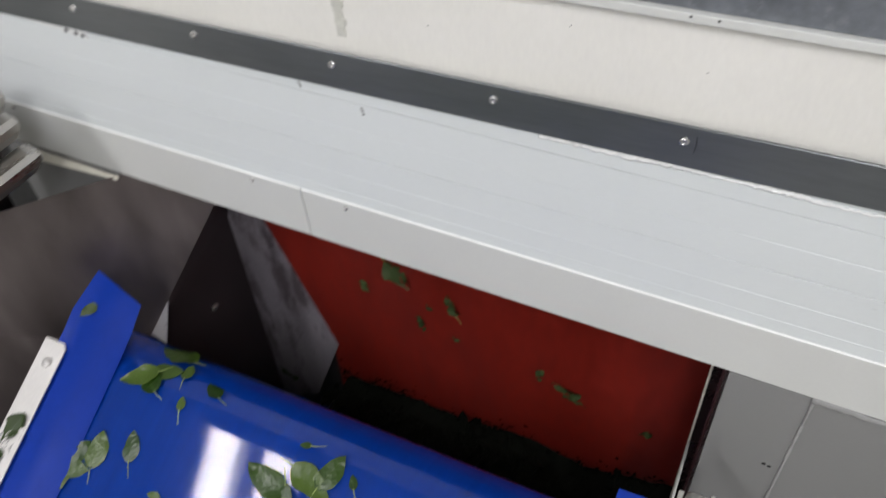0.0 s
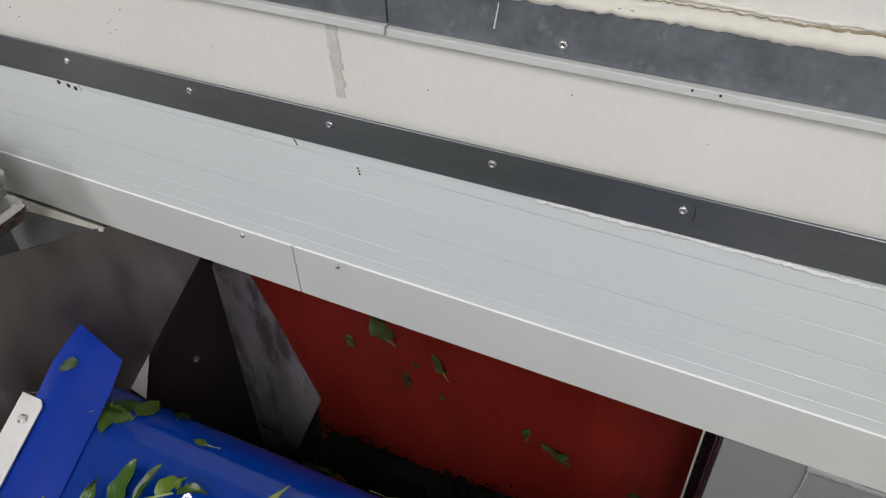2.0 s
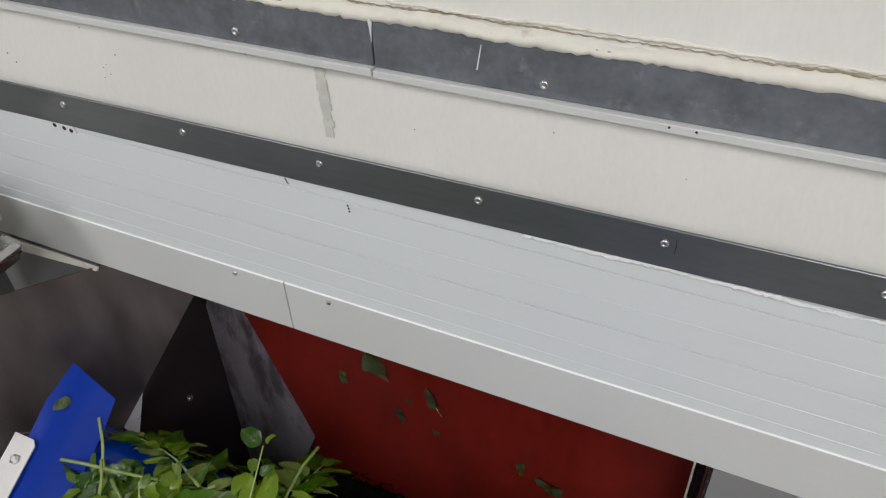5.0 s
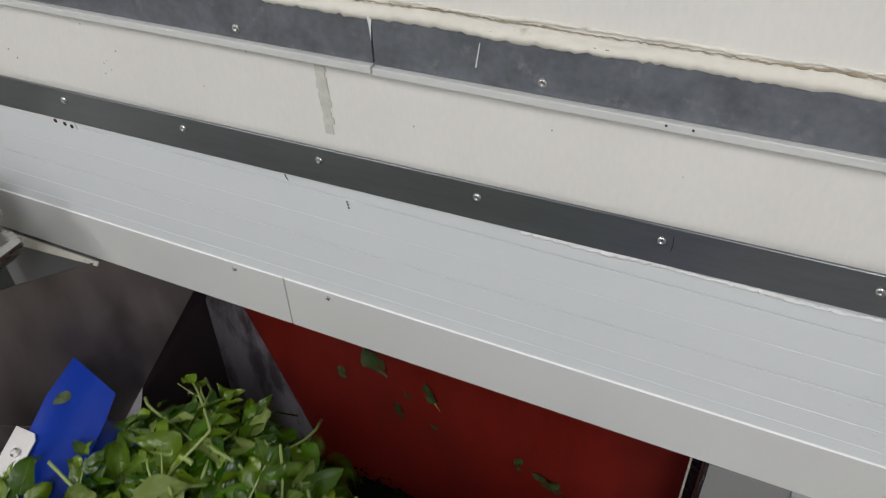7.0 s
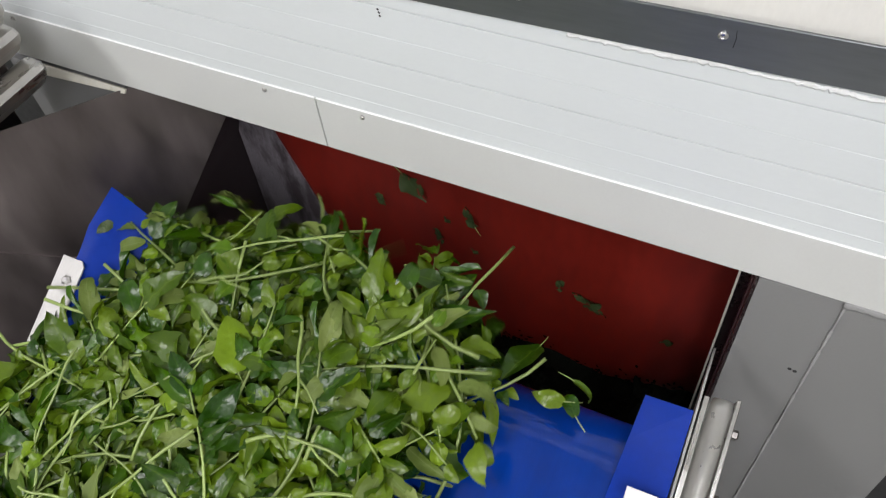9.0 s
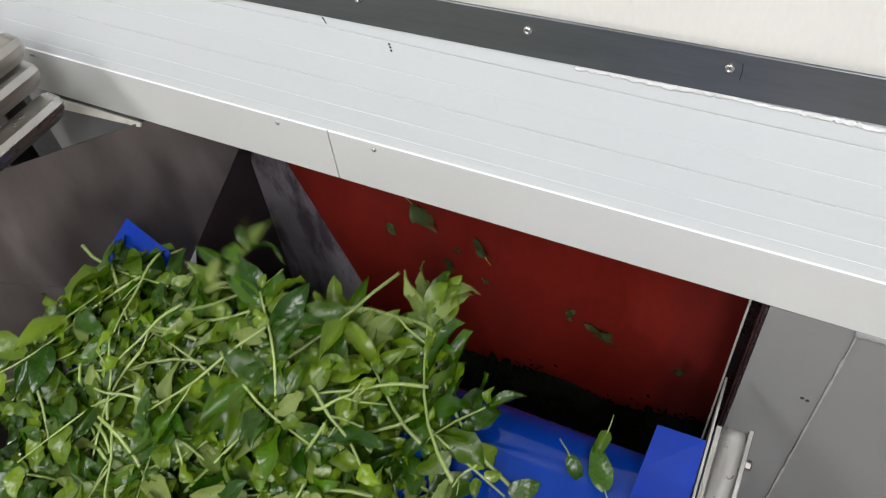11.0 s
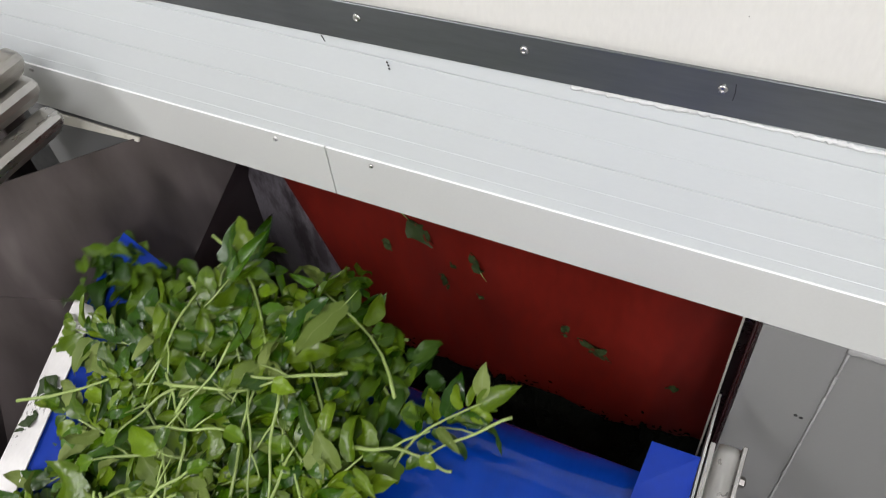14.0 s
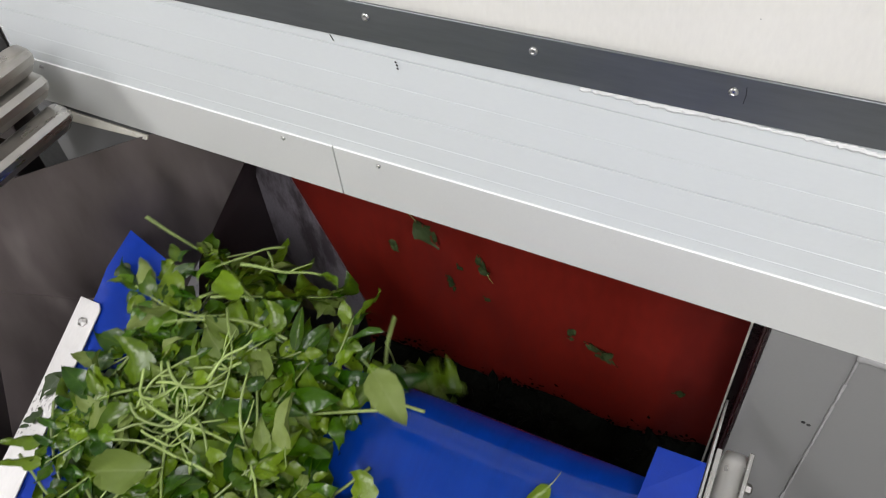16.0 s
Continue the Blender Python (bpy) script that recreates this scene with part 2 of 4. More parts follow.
def lathe(profile, m, seg=20, bm=None):
    """Spins (radius, height) pairs round the z axis of the pose m."""
    bm = bm or bmesh.new()
    rings = []
    for r, h in profile:
        rings.append([bm.verts.new(m @ Vector((r * math.cos(2 * math.pi * i / seg), r * math.sin(2 * math.pi * i / seg), h))) for i in range(seg)])
    for p, q in zip(rings, rings[1:]):
        for i in range(seg):
            bm.faces.new((p[i], p[(i + 1) % seg], q[(i + 1) % seg], q[i]))
    bm.faces.new(rings[0])
    bm.faces.new(rings[-1][::-1])
    return bm


def wavy(x0, x1, low, high, y0, y1, n, amp, seed, bm=None):
    """A lumpy bead of sealant along x between two heights."""
    rnd = random.Random(seed)
    bm = bm or bmesh.new()
    rows = []
    for i in range(n + 1):
        x = x0 + (x1 - x0) * i / n
        lo = low + rnd.uniform(-amp, amp) + 0.6 * amp * math.sin(x * 31 + seed)
        hi = high + rnd.uniform(-amp, amp) + 1.2 * amp * math.sin(x * 17 + 2 * seed) + amp * math.sin(x * 53)
        hi = max(hi, lo + 0.001)
        f = y0 + rnd.uniform(-0.0012, 0.0012)
        rows.append([bm.verts.new(p) for p in ((x, y1, lo), (x, f, lo + (hi - lo) * 0.2), (x, f - 0.001, lo + (hi - lo) * 0.6), (x, y1, hi))])
    for a, b in zip(rows, rows[1:]):
        for j in range(3):
            bm.faces.new((a[j], a[j + 1], b[j + 1], b[j]))
    bm.faces.new(rows[0])
    bm.faces.new(rows[-1])
    return bm


def thing(name, at, label, category, group="", kind=""):
    ob = new(name)
    ob.matrix_basis = Matrix.Translation(at)
    ob.empty_display_size = 0.05
    return tagged(ob, label, category, group, kind)


def structure(name, bm, mat, label, smooth=False):
    return tagged(part(name, bm, mat, None, label, smooth), kind="structure")


# ---- room shell ----
X0, X1, Y0, ZC = -3.2, 3.2, -4.6, 3.1
OL, OR = -0.446, 0.506  # sides of the opening in the wall
structure("floor", box(X0, X1, Y0, 1.0, -0.1, 0.0), FLOOR, "grey resin floor of the packing room")
structure("ceiling", box(X0, X1, Y0, 0.12, ZC, ZC + 0.1), CEIL, "plain white panel ceiling")
structure("wall_west", box(X0 - 0.1, X0, Y0, 1.0, 0, ZC), CREAM, "plain cream panel wall")
structure("wall_east", box(X1, X1 + 0.1, Y0, 1.0, 0, ZC), CREAM, "plain cream panel wall")
structure("wall_south", box(X0 - 0.1, X1 + 0.1, Y0 - 0.1, Y0, 0, ZC), CREAM, "plain cream panel wall")
wall = structure("wall_north", box(X0, X1, 0.007, 0.1, 1.09, ZC), CREAM, "cream coated panel wall over the hatch")
structure("wall_lower_east", box(OR, X1, 0.0, 0.1, 0.0, 1.09), GREY, "grey lower wall beside the hatch")
structure("wall_lower_west", box(X0, OL - 0.25, 0.0, 0.1, 0.0, 1.09), GREY, "grey lower wall beside the hatch")

# ---- grooved white board over the hatch ----
PX0, PX1 = -0.69, 2.4


def tilt(z, x, k=-0.018):
    return z + k * x


def plank(name, x0, x1, za, zb, y, parent, mat, ka=-0.018, kb=-0.018, depth=0.012, y2=None):
    y2 = y if y2 is None else y2
    pts = [(x0, y, tilt(za, x0, ka)), (x1, y, tilt(za, x1, ka)), (x1, y2, tilt(zb, x1, kb)), (x0, y2, tilt(zb, x0, kb))]
    return part(name, slab(pts, (0, depth, 0), bevel=0.0003), mat, parent)


panel = thing("wall_board", (0, -0.004, 1.09), "white grooved plastic board over the hatch", "wall panel")
edges = [1.091, 1.1085, 1.137, 1.174, 1.2105, 1.2505, 1.2745]
gaps = [0.0003, 0.0001, 0.0001, 0.0006, 0.0001, 0.0006, 0.0003]
for i, (za, zb) in enumerate(zip(edges, edges[1:])):
    plank("plank", PX0, PX1, za + gaps[i], zb - gaps[i + 1], -0.0125 * (1.272 - za) / 0.187, panel, PVC, depth=0.0015, y2=-0.0125 * (1.272 - zb) / 0.187)
plank("backing", PX0, PX1, 1.07, 1.29, -0.0105, panel, PVC, depth=0.004, y2=0.0028)

# folded edge sheets under the board
for xa, xb in ((-0.688, -0.0845), (-0.0825, 2.4)):
    lip = thing("edge_sheet", (xa, -0.015, 1.0), "off-white folded sheet along the hatch edge", "edge trim", "edge sheets of the hatch")
    plank("face", xa, xb, 1.004, 1.092, -0.0148, lip, LIP, -0.018, -0.018, 0.004)
    pts = [(xa, -0.0154, tilt(1.0917, xa)), (xb, -0.0154, tilt(1.0917, xb)), (xb, -0.0134, tilt(1.0928, xb)), (xa, -0.0134, tilt(1.0928, xa))]
    part("fold", slab(pts, (0, 0.001, -0.001)), FOLD, lip, "folded edge painted lighter as a highlight")
    pts = [(xa, -0.0106, tilt(1.0035, xa)), (xb, -0.0106, tilt(1.0035, xb)), (xb, 0.10, tilt(1.0035, xb)), (xa, 0.10, tilt(1.0035, xa))]
    part("soffit", slab(pts, (0, 0, 0.004)), LIP, lip)


def rivet(x, y, z, r, name, label, group, mat=BOLT):
    ob = part(name, lathe([(r, 0), (r, 0.0008), (r * 0.85, 0.0022), (r * 0.45, 0.003), (r * 0.4, 0.0022), (0.0004, 0.0021)], pose(x, y, z, 90), 16), mat, None, label, True)
    return tagged(ob, label, "screw", group)


for x in (-0.63, -0.166, -0.0135, 0.95):
    rivet(x, -0.0148, tilt(1.0815, x), 0.0036, "rivet", "small steel rivet in the edge sheet", "rivets in the edge sheet")

# flat steel bar with domed screws
bar = thing("cover_bar", (0, 0, 1.3), "dull grey steel cover strip screwed to the wall", "cover strip")
part("strip", slab([(-1.6, -0.0042, 1.258), (2.4, -0.0042, 1.282), (2.4, -0.0042, 1.3285), (-1.6, -0.0042, 1.3095)], (0, 0.0038, 0), bevel=0.0007), BAR, bar)
part("spacer", slab([(-1.6, -0.0003, 1.266), (2.4, -0.0003, 1.29), (2.4, -0.0003, 1.322), (-1.6, -0.0003, 1.303)], (0, 0.0071, 0)), BAR, bar)
for i in range(-7, 11):
    rivet(0.2 * i, -0.0042, 1.3005 + 0.0004 * i, 0.0050, "screw", "domed steel screw in the cover strip", "screws in the cover strip")

# galvanised channel with a pale lower flange, in two lengths
for xa, xb, dz in ((-1.6, 0.082, 0.0), (0.084, 2.4, -0.001)):
    ch = thing("wall_channel", (xa, 0, 1.44), "spangled galvanised steel channel on the cream wall", "channel", "wall channels")
    part("web", box(xa, xb, 0.001, 0.0068, 1.436 + dz, 1.492 + dz, 0.0006), ZINC, ch)
    part("flange", box(xa, xb, -0.006, 0.0068, 1.4265 + dz, 1.4355 + dz, 0.001), LIP, ch, "pale painted lower flange")
for x in (-0.087 - 0.352, -0.087, 0.265, 0.617, 0.97):
    rivet(x, 0.001, 1.4485, 0.0048, "screw", "steel screw in the galvanised channel", "screws in the channel", BOLT)
bead = part("sealant_bead", wavy(-1.5, 2.4, 1.4822, 1.4975, -0.0008, 0.0068, 700, 0.0015, 3), SEAL, None, "", True)
tagged(bead, "lumpy cream sealant bead along the channel", "sealant", kind="structure")
b2 = part("sealant_smear", wavy(0.25, 1.4, 1.2612, 1.2665, -0.0016, -0.0001, 500, 0.0014, 7), SEAL_WHITE, None, "", True)
tagged(b2, "rough white sealant under the cover strip", "sealant", kind="structure")
bm = bmesh.new()
rnd = random.Random(4)
for i in range(12):
    z = 1.333 + i * 0.0072
    w = rnd.uniform(0.005, 0.0075)
    cx = 0.0135 + rnd.uniform(-0.001, 0.001) - 0.0002 * i
    box(cx - w, cx + w, 0.0058 - rnd.random() * 0.0006, 0.0069, z, z + 0.0078, 0.0005, bm)
tagged(part("joint_smear", bm, material("grey_joint_filler", (0.56, 0.56, 0.505), 0.6, 0, 0.15, 60, 200, 0.2)), "grey filler smeared down a panel joint", "filler", kind="structure")
clip = thing("clip_plate", (-0.45, 0.0, 1.26), "small white clip plate with dark holes", "clip")
part("plate", slab([(-0.51, -0.0005, 1.263), (-0.398, -0.0005, 1.2535), (-0.40, -0.0005, 1.2655), (-0.505, -0.0005, 1.2735)], (0, -0.003, 0)), SEAL_WHITE, clip)
for x, z in ((-0.435, 1.2605), (-0.418, 1.259), (-0.406, 1.2575)):
    part("hole", lathe([(0.0032, 0), (0.0032, 0.0006)], pose(x, -0.0035, z, 90), 10), HOLE, clip)
for x, z in ((0.0295, 1.2465), (0.0305, 1.2425), (0.031, 1.238)):
    tagged(part("drip_mark", lathe([(0.0016, 0), (0.0008, 0.0005)], pose(x, -0.003, z, 90), 8), HOLE), "tiny dark drip mark on the white board", "mark", "drip marks")

for x in (0.385, 0.409, 0.62):
    tagged(part("drip_mark", lathe([(0.0014, 0), (0.0008, 0.0005)], pose(x, -0.006, 1.4315, 90), 8), HOLE), "tiny dark speck on the pale channel flange", "mark", "specks on the flange")
tagged(part("scratch", slab([(0.4105, -0.0043, 1.290), (0.4113, -0.0043, 1.290), (0.4122, -0.0043, 1.300), (0.4112, -0.0043, 1.309), (0.4105, -0.0043, 1.309), (0.4113, -0.0043, 1.300)], (0, -0.0004, 0)), HOLE), "thin dark scratch beside a screw in the cover strip", "scratch")
crack = part("crack_line", wavy(-0.9, 1.6, 1.4998, 1.5008, 0.0058, 0.0069, 700, 0.0009, 15), material("dirty_crack", (0.30, 0.25, 0.17), 0.7, 0, 0.3, 40, 200, 0.2), None, "", True)
tagged(crack, "dirty brown crack line over the sealant", "crack", kind="structure")
tagged(part("sealant_ridge", wavy(0.1, 2.4, 1.5035, 1.5060, 0.0052, 0.0069, 500, 0.0012, 23), SEAL, None, "", True), "torn cream sealant ridge on the wall", "sealant", kind="structure")
rnd = random.Random(31)
bm = bmesh.new()
for _ in range(46):
    x, z, r = rnd.uniform(-0.7, 1.2), rnd.choice((rnd.uniform(1.335, 1.42), rnd.uniform(1.51, 1.8))), rnd.uniform(0.0005, 0.0012)
    lathe([(r, 0), (r * 0.7, 0.0004)], pose(x, 0.0069, z, 90), 6, bm)
tagged(part("wall_specks", bm, HOLE), "tiny dark specks on the cream wall", "specks", kind="stuff")
tagged(part("scratch", slab([(0.196, 0.0008, 1.452), (0.1975, 0.0008, 1.452), (0.2015, 0.0008, 1.478), (0.2005, 0.0008, 1.478)], (0, -0.0004, 0)), SEAL_WHITE), "pale scratch down the galvanised channel", "scratch")
tagged(part("sealant_drip", slab([(0.079, 0.0008, 1.492), (0.0865, 0.0008, 1.492), (0.084, 0.0008, 1.476), (0.0828, 0.0008, 1.462), (0.0815, 0.0008, 1.478)], (0, -0.0012, 0)), SEAL_WHITE), "white sealant drip at the channel joint", "sealant drip")
tagged(part("tick_mark", slab([(-0.058, -0.0012, 1.264), (-0.0565, -0.0012, 1.264), (-0.053, -0.0015, 1.2565), (-0.0543, -0.0015, 1.2565)], (0, -0.0006, 0)), HOLE), "short dark tick under the cover strip", "mark")

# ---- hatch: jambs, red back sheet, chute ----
structure("back_wall", box(-0.75, OR + 0.1, 0.154, 0.2, 0.0, 1.25), DARK, "chute wall behind the red sheet, coloured black for shade")
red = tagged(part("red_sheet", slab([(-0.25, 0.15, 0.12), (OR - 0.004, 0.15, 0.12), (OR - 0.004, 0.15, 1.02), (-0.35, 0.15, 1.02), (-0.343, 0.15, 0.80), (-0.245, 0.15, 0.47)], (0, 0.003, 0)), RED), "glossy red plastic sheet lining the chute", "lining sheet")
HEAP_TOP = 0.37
structure("chute_floor", box(-0.75, OR + 0.1, -0.7, 0.154, 0.0, 0.12), DARK, "chute floor coloured black for shade")
structure("hatch_top", box(-0.75, OR + 0.1, 0.1, 0.2, 1.01, 1.25), DARK, "top of the hatch, coloured black for shade")
jamb = thing("hatch_jamb", (OR, 0.05, 0.5), "dark maroon hatch jamb with a pale edge strip", "door jamb")
part("lining", box(OR - 0.004, OR - 0.0005, -0.0135, 0.149, 0.12, 1.0), JAMB, jamb)
part("edge_strip", box(OR - 0.0205, OR - 0.0175, 0.055, 0.059, 0.12, 1.0), SEAL, jamb, "thin cream edge strip")
part("inner_trim", box(OR - 0.0172, OR - 0.0045, 0.060, 0.064, 0.12, 1.0), JAMB, jamb)
part("gasket", box(OR - 0.0065, OR - 0.0045, 0.008, 0.012, 0.12, 1.0), material("maroon_gasket", (0.07, 0.03, 0.035), 0.35, 0, 0.1, 30, 100, 0.03), jamb)
# grey cladding of the wall below the edge sheet
clad = thing("cladding_sheet", (0.56, -0.015, 0.5), "grey painted wall sheet beside the hatch", "wall sheet", "grey wall sheets")
part("sheet", box(OR, 0.6015, -0.013, -0.0004, 0.0, 0.991), GREY, clad)
for dx in (-0.003, 0.004):
    part("hole", lathe([(0.0026, 0), (0.0026, 0.0006)], pose(0.585 + dx, -0.013, 0.826 - dx * 0.3, 90), 10), HOLE, clad)
clad = thing("cladding_sheet", (0.7, -0.015, 0.5), "grey painted wall sheet with a sealed joint", "wall sheet", "grey wall sheets")
part("sheet", box(0.6035, 0.76, -0.0145, -0.0004, 0.0, 0.9895), GREY, clad)
bm = bmesh.new()
rnd = random.Random(9)
for i in range(60):
    z = 0.986 - i * 0.0165
    w = rnd.uniform(0.0008, 0.0022)
    box(0.6025 - w, 0.6025 + w, -0.0165 - rnd.random() * 0.001, -0.012, z - 0.0172, z, 0.0006, bm)
tagged(part("joint_sealant", bm, material("grey_sealant", (0.34, 0.34, 0.335), 0.5, 0, 0.2, 30, 120, 0.2)), "thin pale sealant line down the sheet joint", "sealant", kind="structure")
# Black slab in front of the wall; its colour replaces a recess's shade.
structure("black_slab_east", box(0.7605, 1.6, -0.012, -0.0004, 0.0, 0.989), DARK, "flat black slab standing in for a shaded recess")
tagged(part("top_sealant", wavy(0.6, 1.4, 0.985, 0.9925, -0.0185, -0.012, 160, 0.0016, 12), GREY, None, "", True), "uneven grey sealant under the edge sheet", "sealant", kind="structure")

# hopper sheets beside the conveyor
SA, SB, SC, SD = Vector((-0.443, -0.004, 1.004)), Vector((-0.765, -0.348, 0.985)), Vector((-0.344, 0.06, 0.917)), Vector((-0.436, -0.098, 0.712))
hop = thing("hopper_side", (-0.45, -0.1, 0.3), "stainless steel hopper side sheets with painted-in highlight streaks", "hopper")
sn = (SB - SA).cross(SC - SA).normalized()
low1, low2 = Vector((-0.80, -0.365, 0.90)), Vector((-0.545, -0.198, 0.757))
SB, SD, low1, low2 = [q - sn * (q - SA).dot(sn) for q in (SB, SD, low1, low2)]
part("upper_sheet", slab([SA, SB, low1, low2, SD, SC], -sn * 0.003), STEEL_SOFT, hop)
down = (Vector((0, 0, -1)) + sn * sn.z).normalized()
up, dn = down * -0.006, down * 0.5
off = sn * 0.003
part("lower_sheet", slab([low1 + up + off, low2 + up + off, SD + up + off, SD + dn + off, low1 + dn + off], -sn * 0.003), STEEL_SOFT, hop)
# Darker copy of the hopper steel, standing in for the shaded interior.
END = material("shaded_steel", (0.115, 0.088, 0.096), 0.45, 0.35, 0.25, 6, 30, 0.0)
bm = bmesh.new()
low_s, low_n, fold_n = SD + Vector((0, 0, -0.55)), Vector((-0.437, 0.148, 0.16)), Vector((-0.426, 0.148, 0.78))
vs = [bm.verts.new(p) for p in (SC, SD, low_s, low_n, fold_n, Vector((-0.36, 0.125, 0.93)))]
bm.faces.new((vs[0], vs[1], vs[4], vs[5]))
bm.faces.new((vs[1], vs[2], vs[3], vs[4]))
bmesh.ops.solidify(bm, geom=bm.faces[:], thickness=0.003)
part("end_sheet", bm, END, hop, "stainless end sheet, coloured dark for shade", True).data.set_sharp_from_angle(angle=radians(60))
part("gusset", slab([(-0.424, 0.147, 0.79), (-0.36, 0.147, 0.93), (-0.352, 0.147, 0.86), (-0.334, 0.147, 0.795), (-0.281, 0.147, 0.635), (-0.231, 0.147, 0.476), (-0.328, 0.147, 0.241), (-0.437, 0.147, 0.17)], (0, 0.0025, 0)), STEEL_PALE, hop, "pale mottled steel gusset plate")
part("flange", slab([SD + (SC - SD) * 0.28, SD + (SC - SD) * 0.02, SD + (SC - SD) * 0.02 + Vector((0.022, 0.004, -0.022))], (0.002, -0.002, 0.001)), BRACKET, hop, "thin bright folded flange")
part("bolt", lathe([(0.011, 0), (0.011, 0.006), (0.006, 0.009)], Matrix.Translation((-0.582, -0.234, 0.772)) @ sn.to_track_quat("Z", "Y").to_matrix().to_4x4(), 6), BOLT, hop)
part("bolt", lathe([(0.008, 0), (0.008, 0.004), (0.004, 0.006)], Matrix.Translation((-0.425, 0.04, 0.632)) @ pose(0, 0, 0, 0, 90, 0), 12), BOLT, hop)

# ledge and stacked steel rails west of the hopper
structure("ledge_wall", box(PX0 - 0.02, -0.462, -0.0125, 0.0, 0.0, 1.0), GREY, "grey wall under the edge sheet")
structure("ledge_trim", slab([(-0.66, -0.017, 1.010), (-0.66, -0.028, 0.994), (-0.45, -0.022, 1.000), (-0.45, -0.017, 1.006)], (0, 0.004, -0.002), bevel=0.0008), SEAL, "cream sealed ledge under the edge sheet")
# Thin black slab on the wall, painted as the shade of a gap.
structure("black_slab_west", box(-1.6, PX0 - 0.0215, -0.004, -0.0003, 0.0, 1.26), DARK, "flat black slab standing in for a shaded gap")
rack = thing("rail_stack", (-0.7, -0.4, 0.9), "stack of folded stainless steel rails", "rail stack")
for x, z in ((-0.493, 1.086), (-0.508, 1.139), (-0.508, 1.184)):
    bm = bmesh.new()
    prof = [(0.0, -0.006), (0.003, 0.008), (-0.004, 0.017), (-0.030, 0.021), (-0.038, 0.017), (-0.040, 0.004), (-0.058, -0.002), (-0.058, -0.026), (-0.016, -0.026), (-0.008, -0.014)]
    ends = []
    for y, k in ((-0.087, 0.73), (-0.0925, 0.86), (-0.1015, 0.907), (-0.18, 0.907), (-0.235, 0.907)):
        ends.append([bm.verts.new((x - 0.0254 + (a + 0.028) * k, y, z + b * k)) for a, b in prof])
    for va, vb in zip(ends, ends[1:]):
        for k in range(len(prof)):
            bm.faces.new((va[k], va[(k + 1) % len(prof)], vb[(k + 1) % len(prof)], vb[k]))
    bm.faces.new(ends[0])
    bm.faces.new(ends[-1][::-1])
    part("rail", bm, STEEL_RAIL, rack, "", True).data.set_sharp_from_angle(angle=radians(24))
part("web", box(-0.70, -0.62, -0.15, -0.10, 0.86, 1.20, 0.004), STEEL_SOFT, rack)
part("arm", box(-0.63, -0.545, -0.15, -0.11, 1.06, 1.19, 0.004), STEEL_SOFT, rack)
part("cap", box(-0.602, -0.568, -0.205, -0.151, 1.186, 1.215, 0.006), SEAL_WHITE, rack, "white plastic cap")
part("shelf", slab([(-0.69, -0.20, 0.905), (-0.625, -0.05, 0.905), (-0.60, -0.12, 0.905), (-0.64, -0.24, 0.905)], (0, 0, 0.004)), LIP, rack)
tagged(part("machine_leg", box(-0.73, -0.64, -0.7, -0.1, 0.0, 0.859, 0.004), STEEL_SOFT), "stainless machine leg under the rails", "machine leg")

# ---- conveyor ----
A22 = radians(22)
U, NB = Vector((0, math.cos(A22), math.sin(A22))), Vector((0, -math.sin(A22), math.cos(A22)))
R = 0.085
CEN = Vector((0, -0.2265, 0.7526))
ORG = CEN + NB * R
BL, BR = -0.385, 0.44


def on_belt(x, s, h):
    """Point at x across, s along and h above the belt, and the belt's lean there."""
    if s <= 0:
        return Vector((x, 0, 0)) + ORG + U * s + NB * h, A22
    a = A22 - s / R
    return Vector((x, 0, 0)) + CEN + Vector((0, -math.sin(a), math.cos(a))) * (R + h), a


conv = thing("belt_conveyor", (0, -1.2, 0.2), "inclined conveyor with a glossy blue belt", "conveyor")
bm = bmesh.new()
path = [(-1.95 + 0.05 * i) for i in range(39)] + [-0.02, -0.006, -0.001] + [R * math.pi * i / 32 for i in range(1, 33)]
rows = []
for s in path:
    rows.append([bm.verts.new(on_belt(x, s, 0.0)[0]) for i, x in enumerate(np.linspace(BL, BR, 9))])
end = ORG - NB * 2 * R
rows.append([bm.verts.new(Vector((x, 0, 0)) + end - U * 1.95) for x in np.linspace(BL, BR, 9)])
for a, b in zip(rows, rows[1:]):
    for i in range(8):
        bm.faces.new((a[i], a[i + 1], b[i + 1], b[i]))
bmesh.ops.solidify(bm, geom=bm.faces[:], thickness=0.004)
part("belt", bm, BELT, conv, "glossy wet blue belt", True)
rm = Matrix.Translation(CEN) @ pose(0, 0, 0, 0, 90, 0)
part("roller", lathe([(R - 0.008, BL + 0.01), (R - 0.008, BR - 0.01)], rm, 32), STEEL, conv, "", True)


def strip(x, s0, s1, h0, h1, w):
    """A thin plate standing on edge along the belt."""
    p = [on_belt(x, s0, h0)[0], on_belt(x, s1, h0)[0] if s1 <= 0 else Vector((x, 0, 0)) + ORG + U * s1 + NB * h0]
    q = [Vector((x, 0, 0)) + ORG + U * s1 + NB * h1, Vector((x, 0, 0)) + ORG + U * s0 + NB * h1]
    return slab(p + q, (w, 0, 0))


def flat(x0, x1, s0, s1, h, t=0.003):
    g = lambda x, s: Vector((x, 0, 0)) + ORG + U * s + NB * h
    return slab([g(x0, s0), g(x1, s0), g(x1, s1), g(x0, s1)], NB * t, bevel=0.0006)


def g3(x, s, h):
    return Vector((x, 0, 0)) + ORG + U * s + NB * h


# west side: bright angle, blue skirt with a bent free end
def skew(x, s, k):
    return x + k * (0.02 - max(s, -0.9))


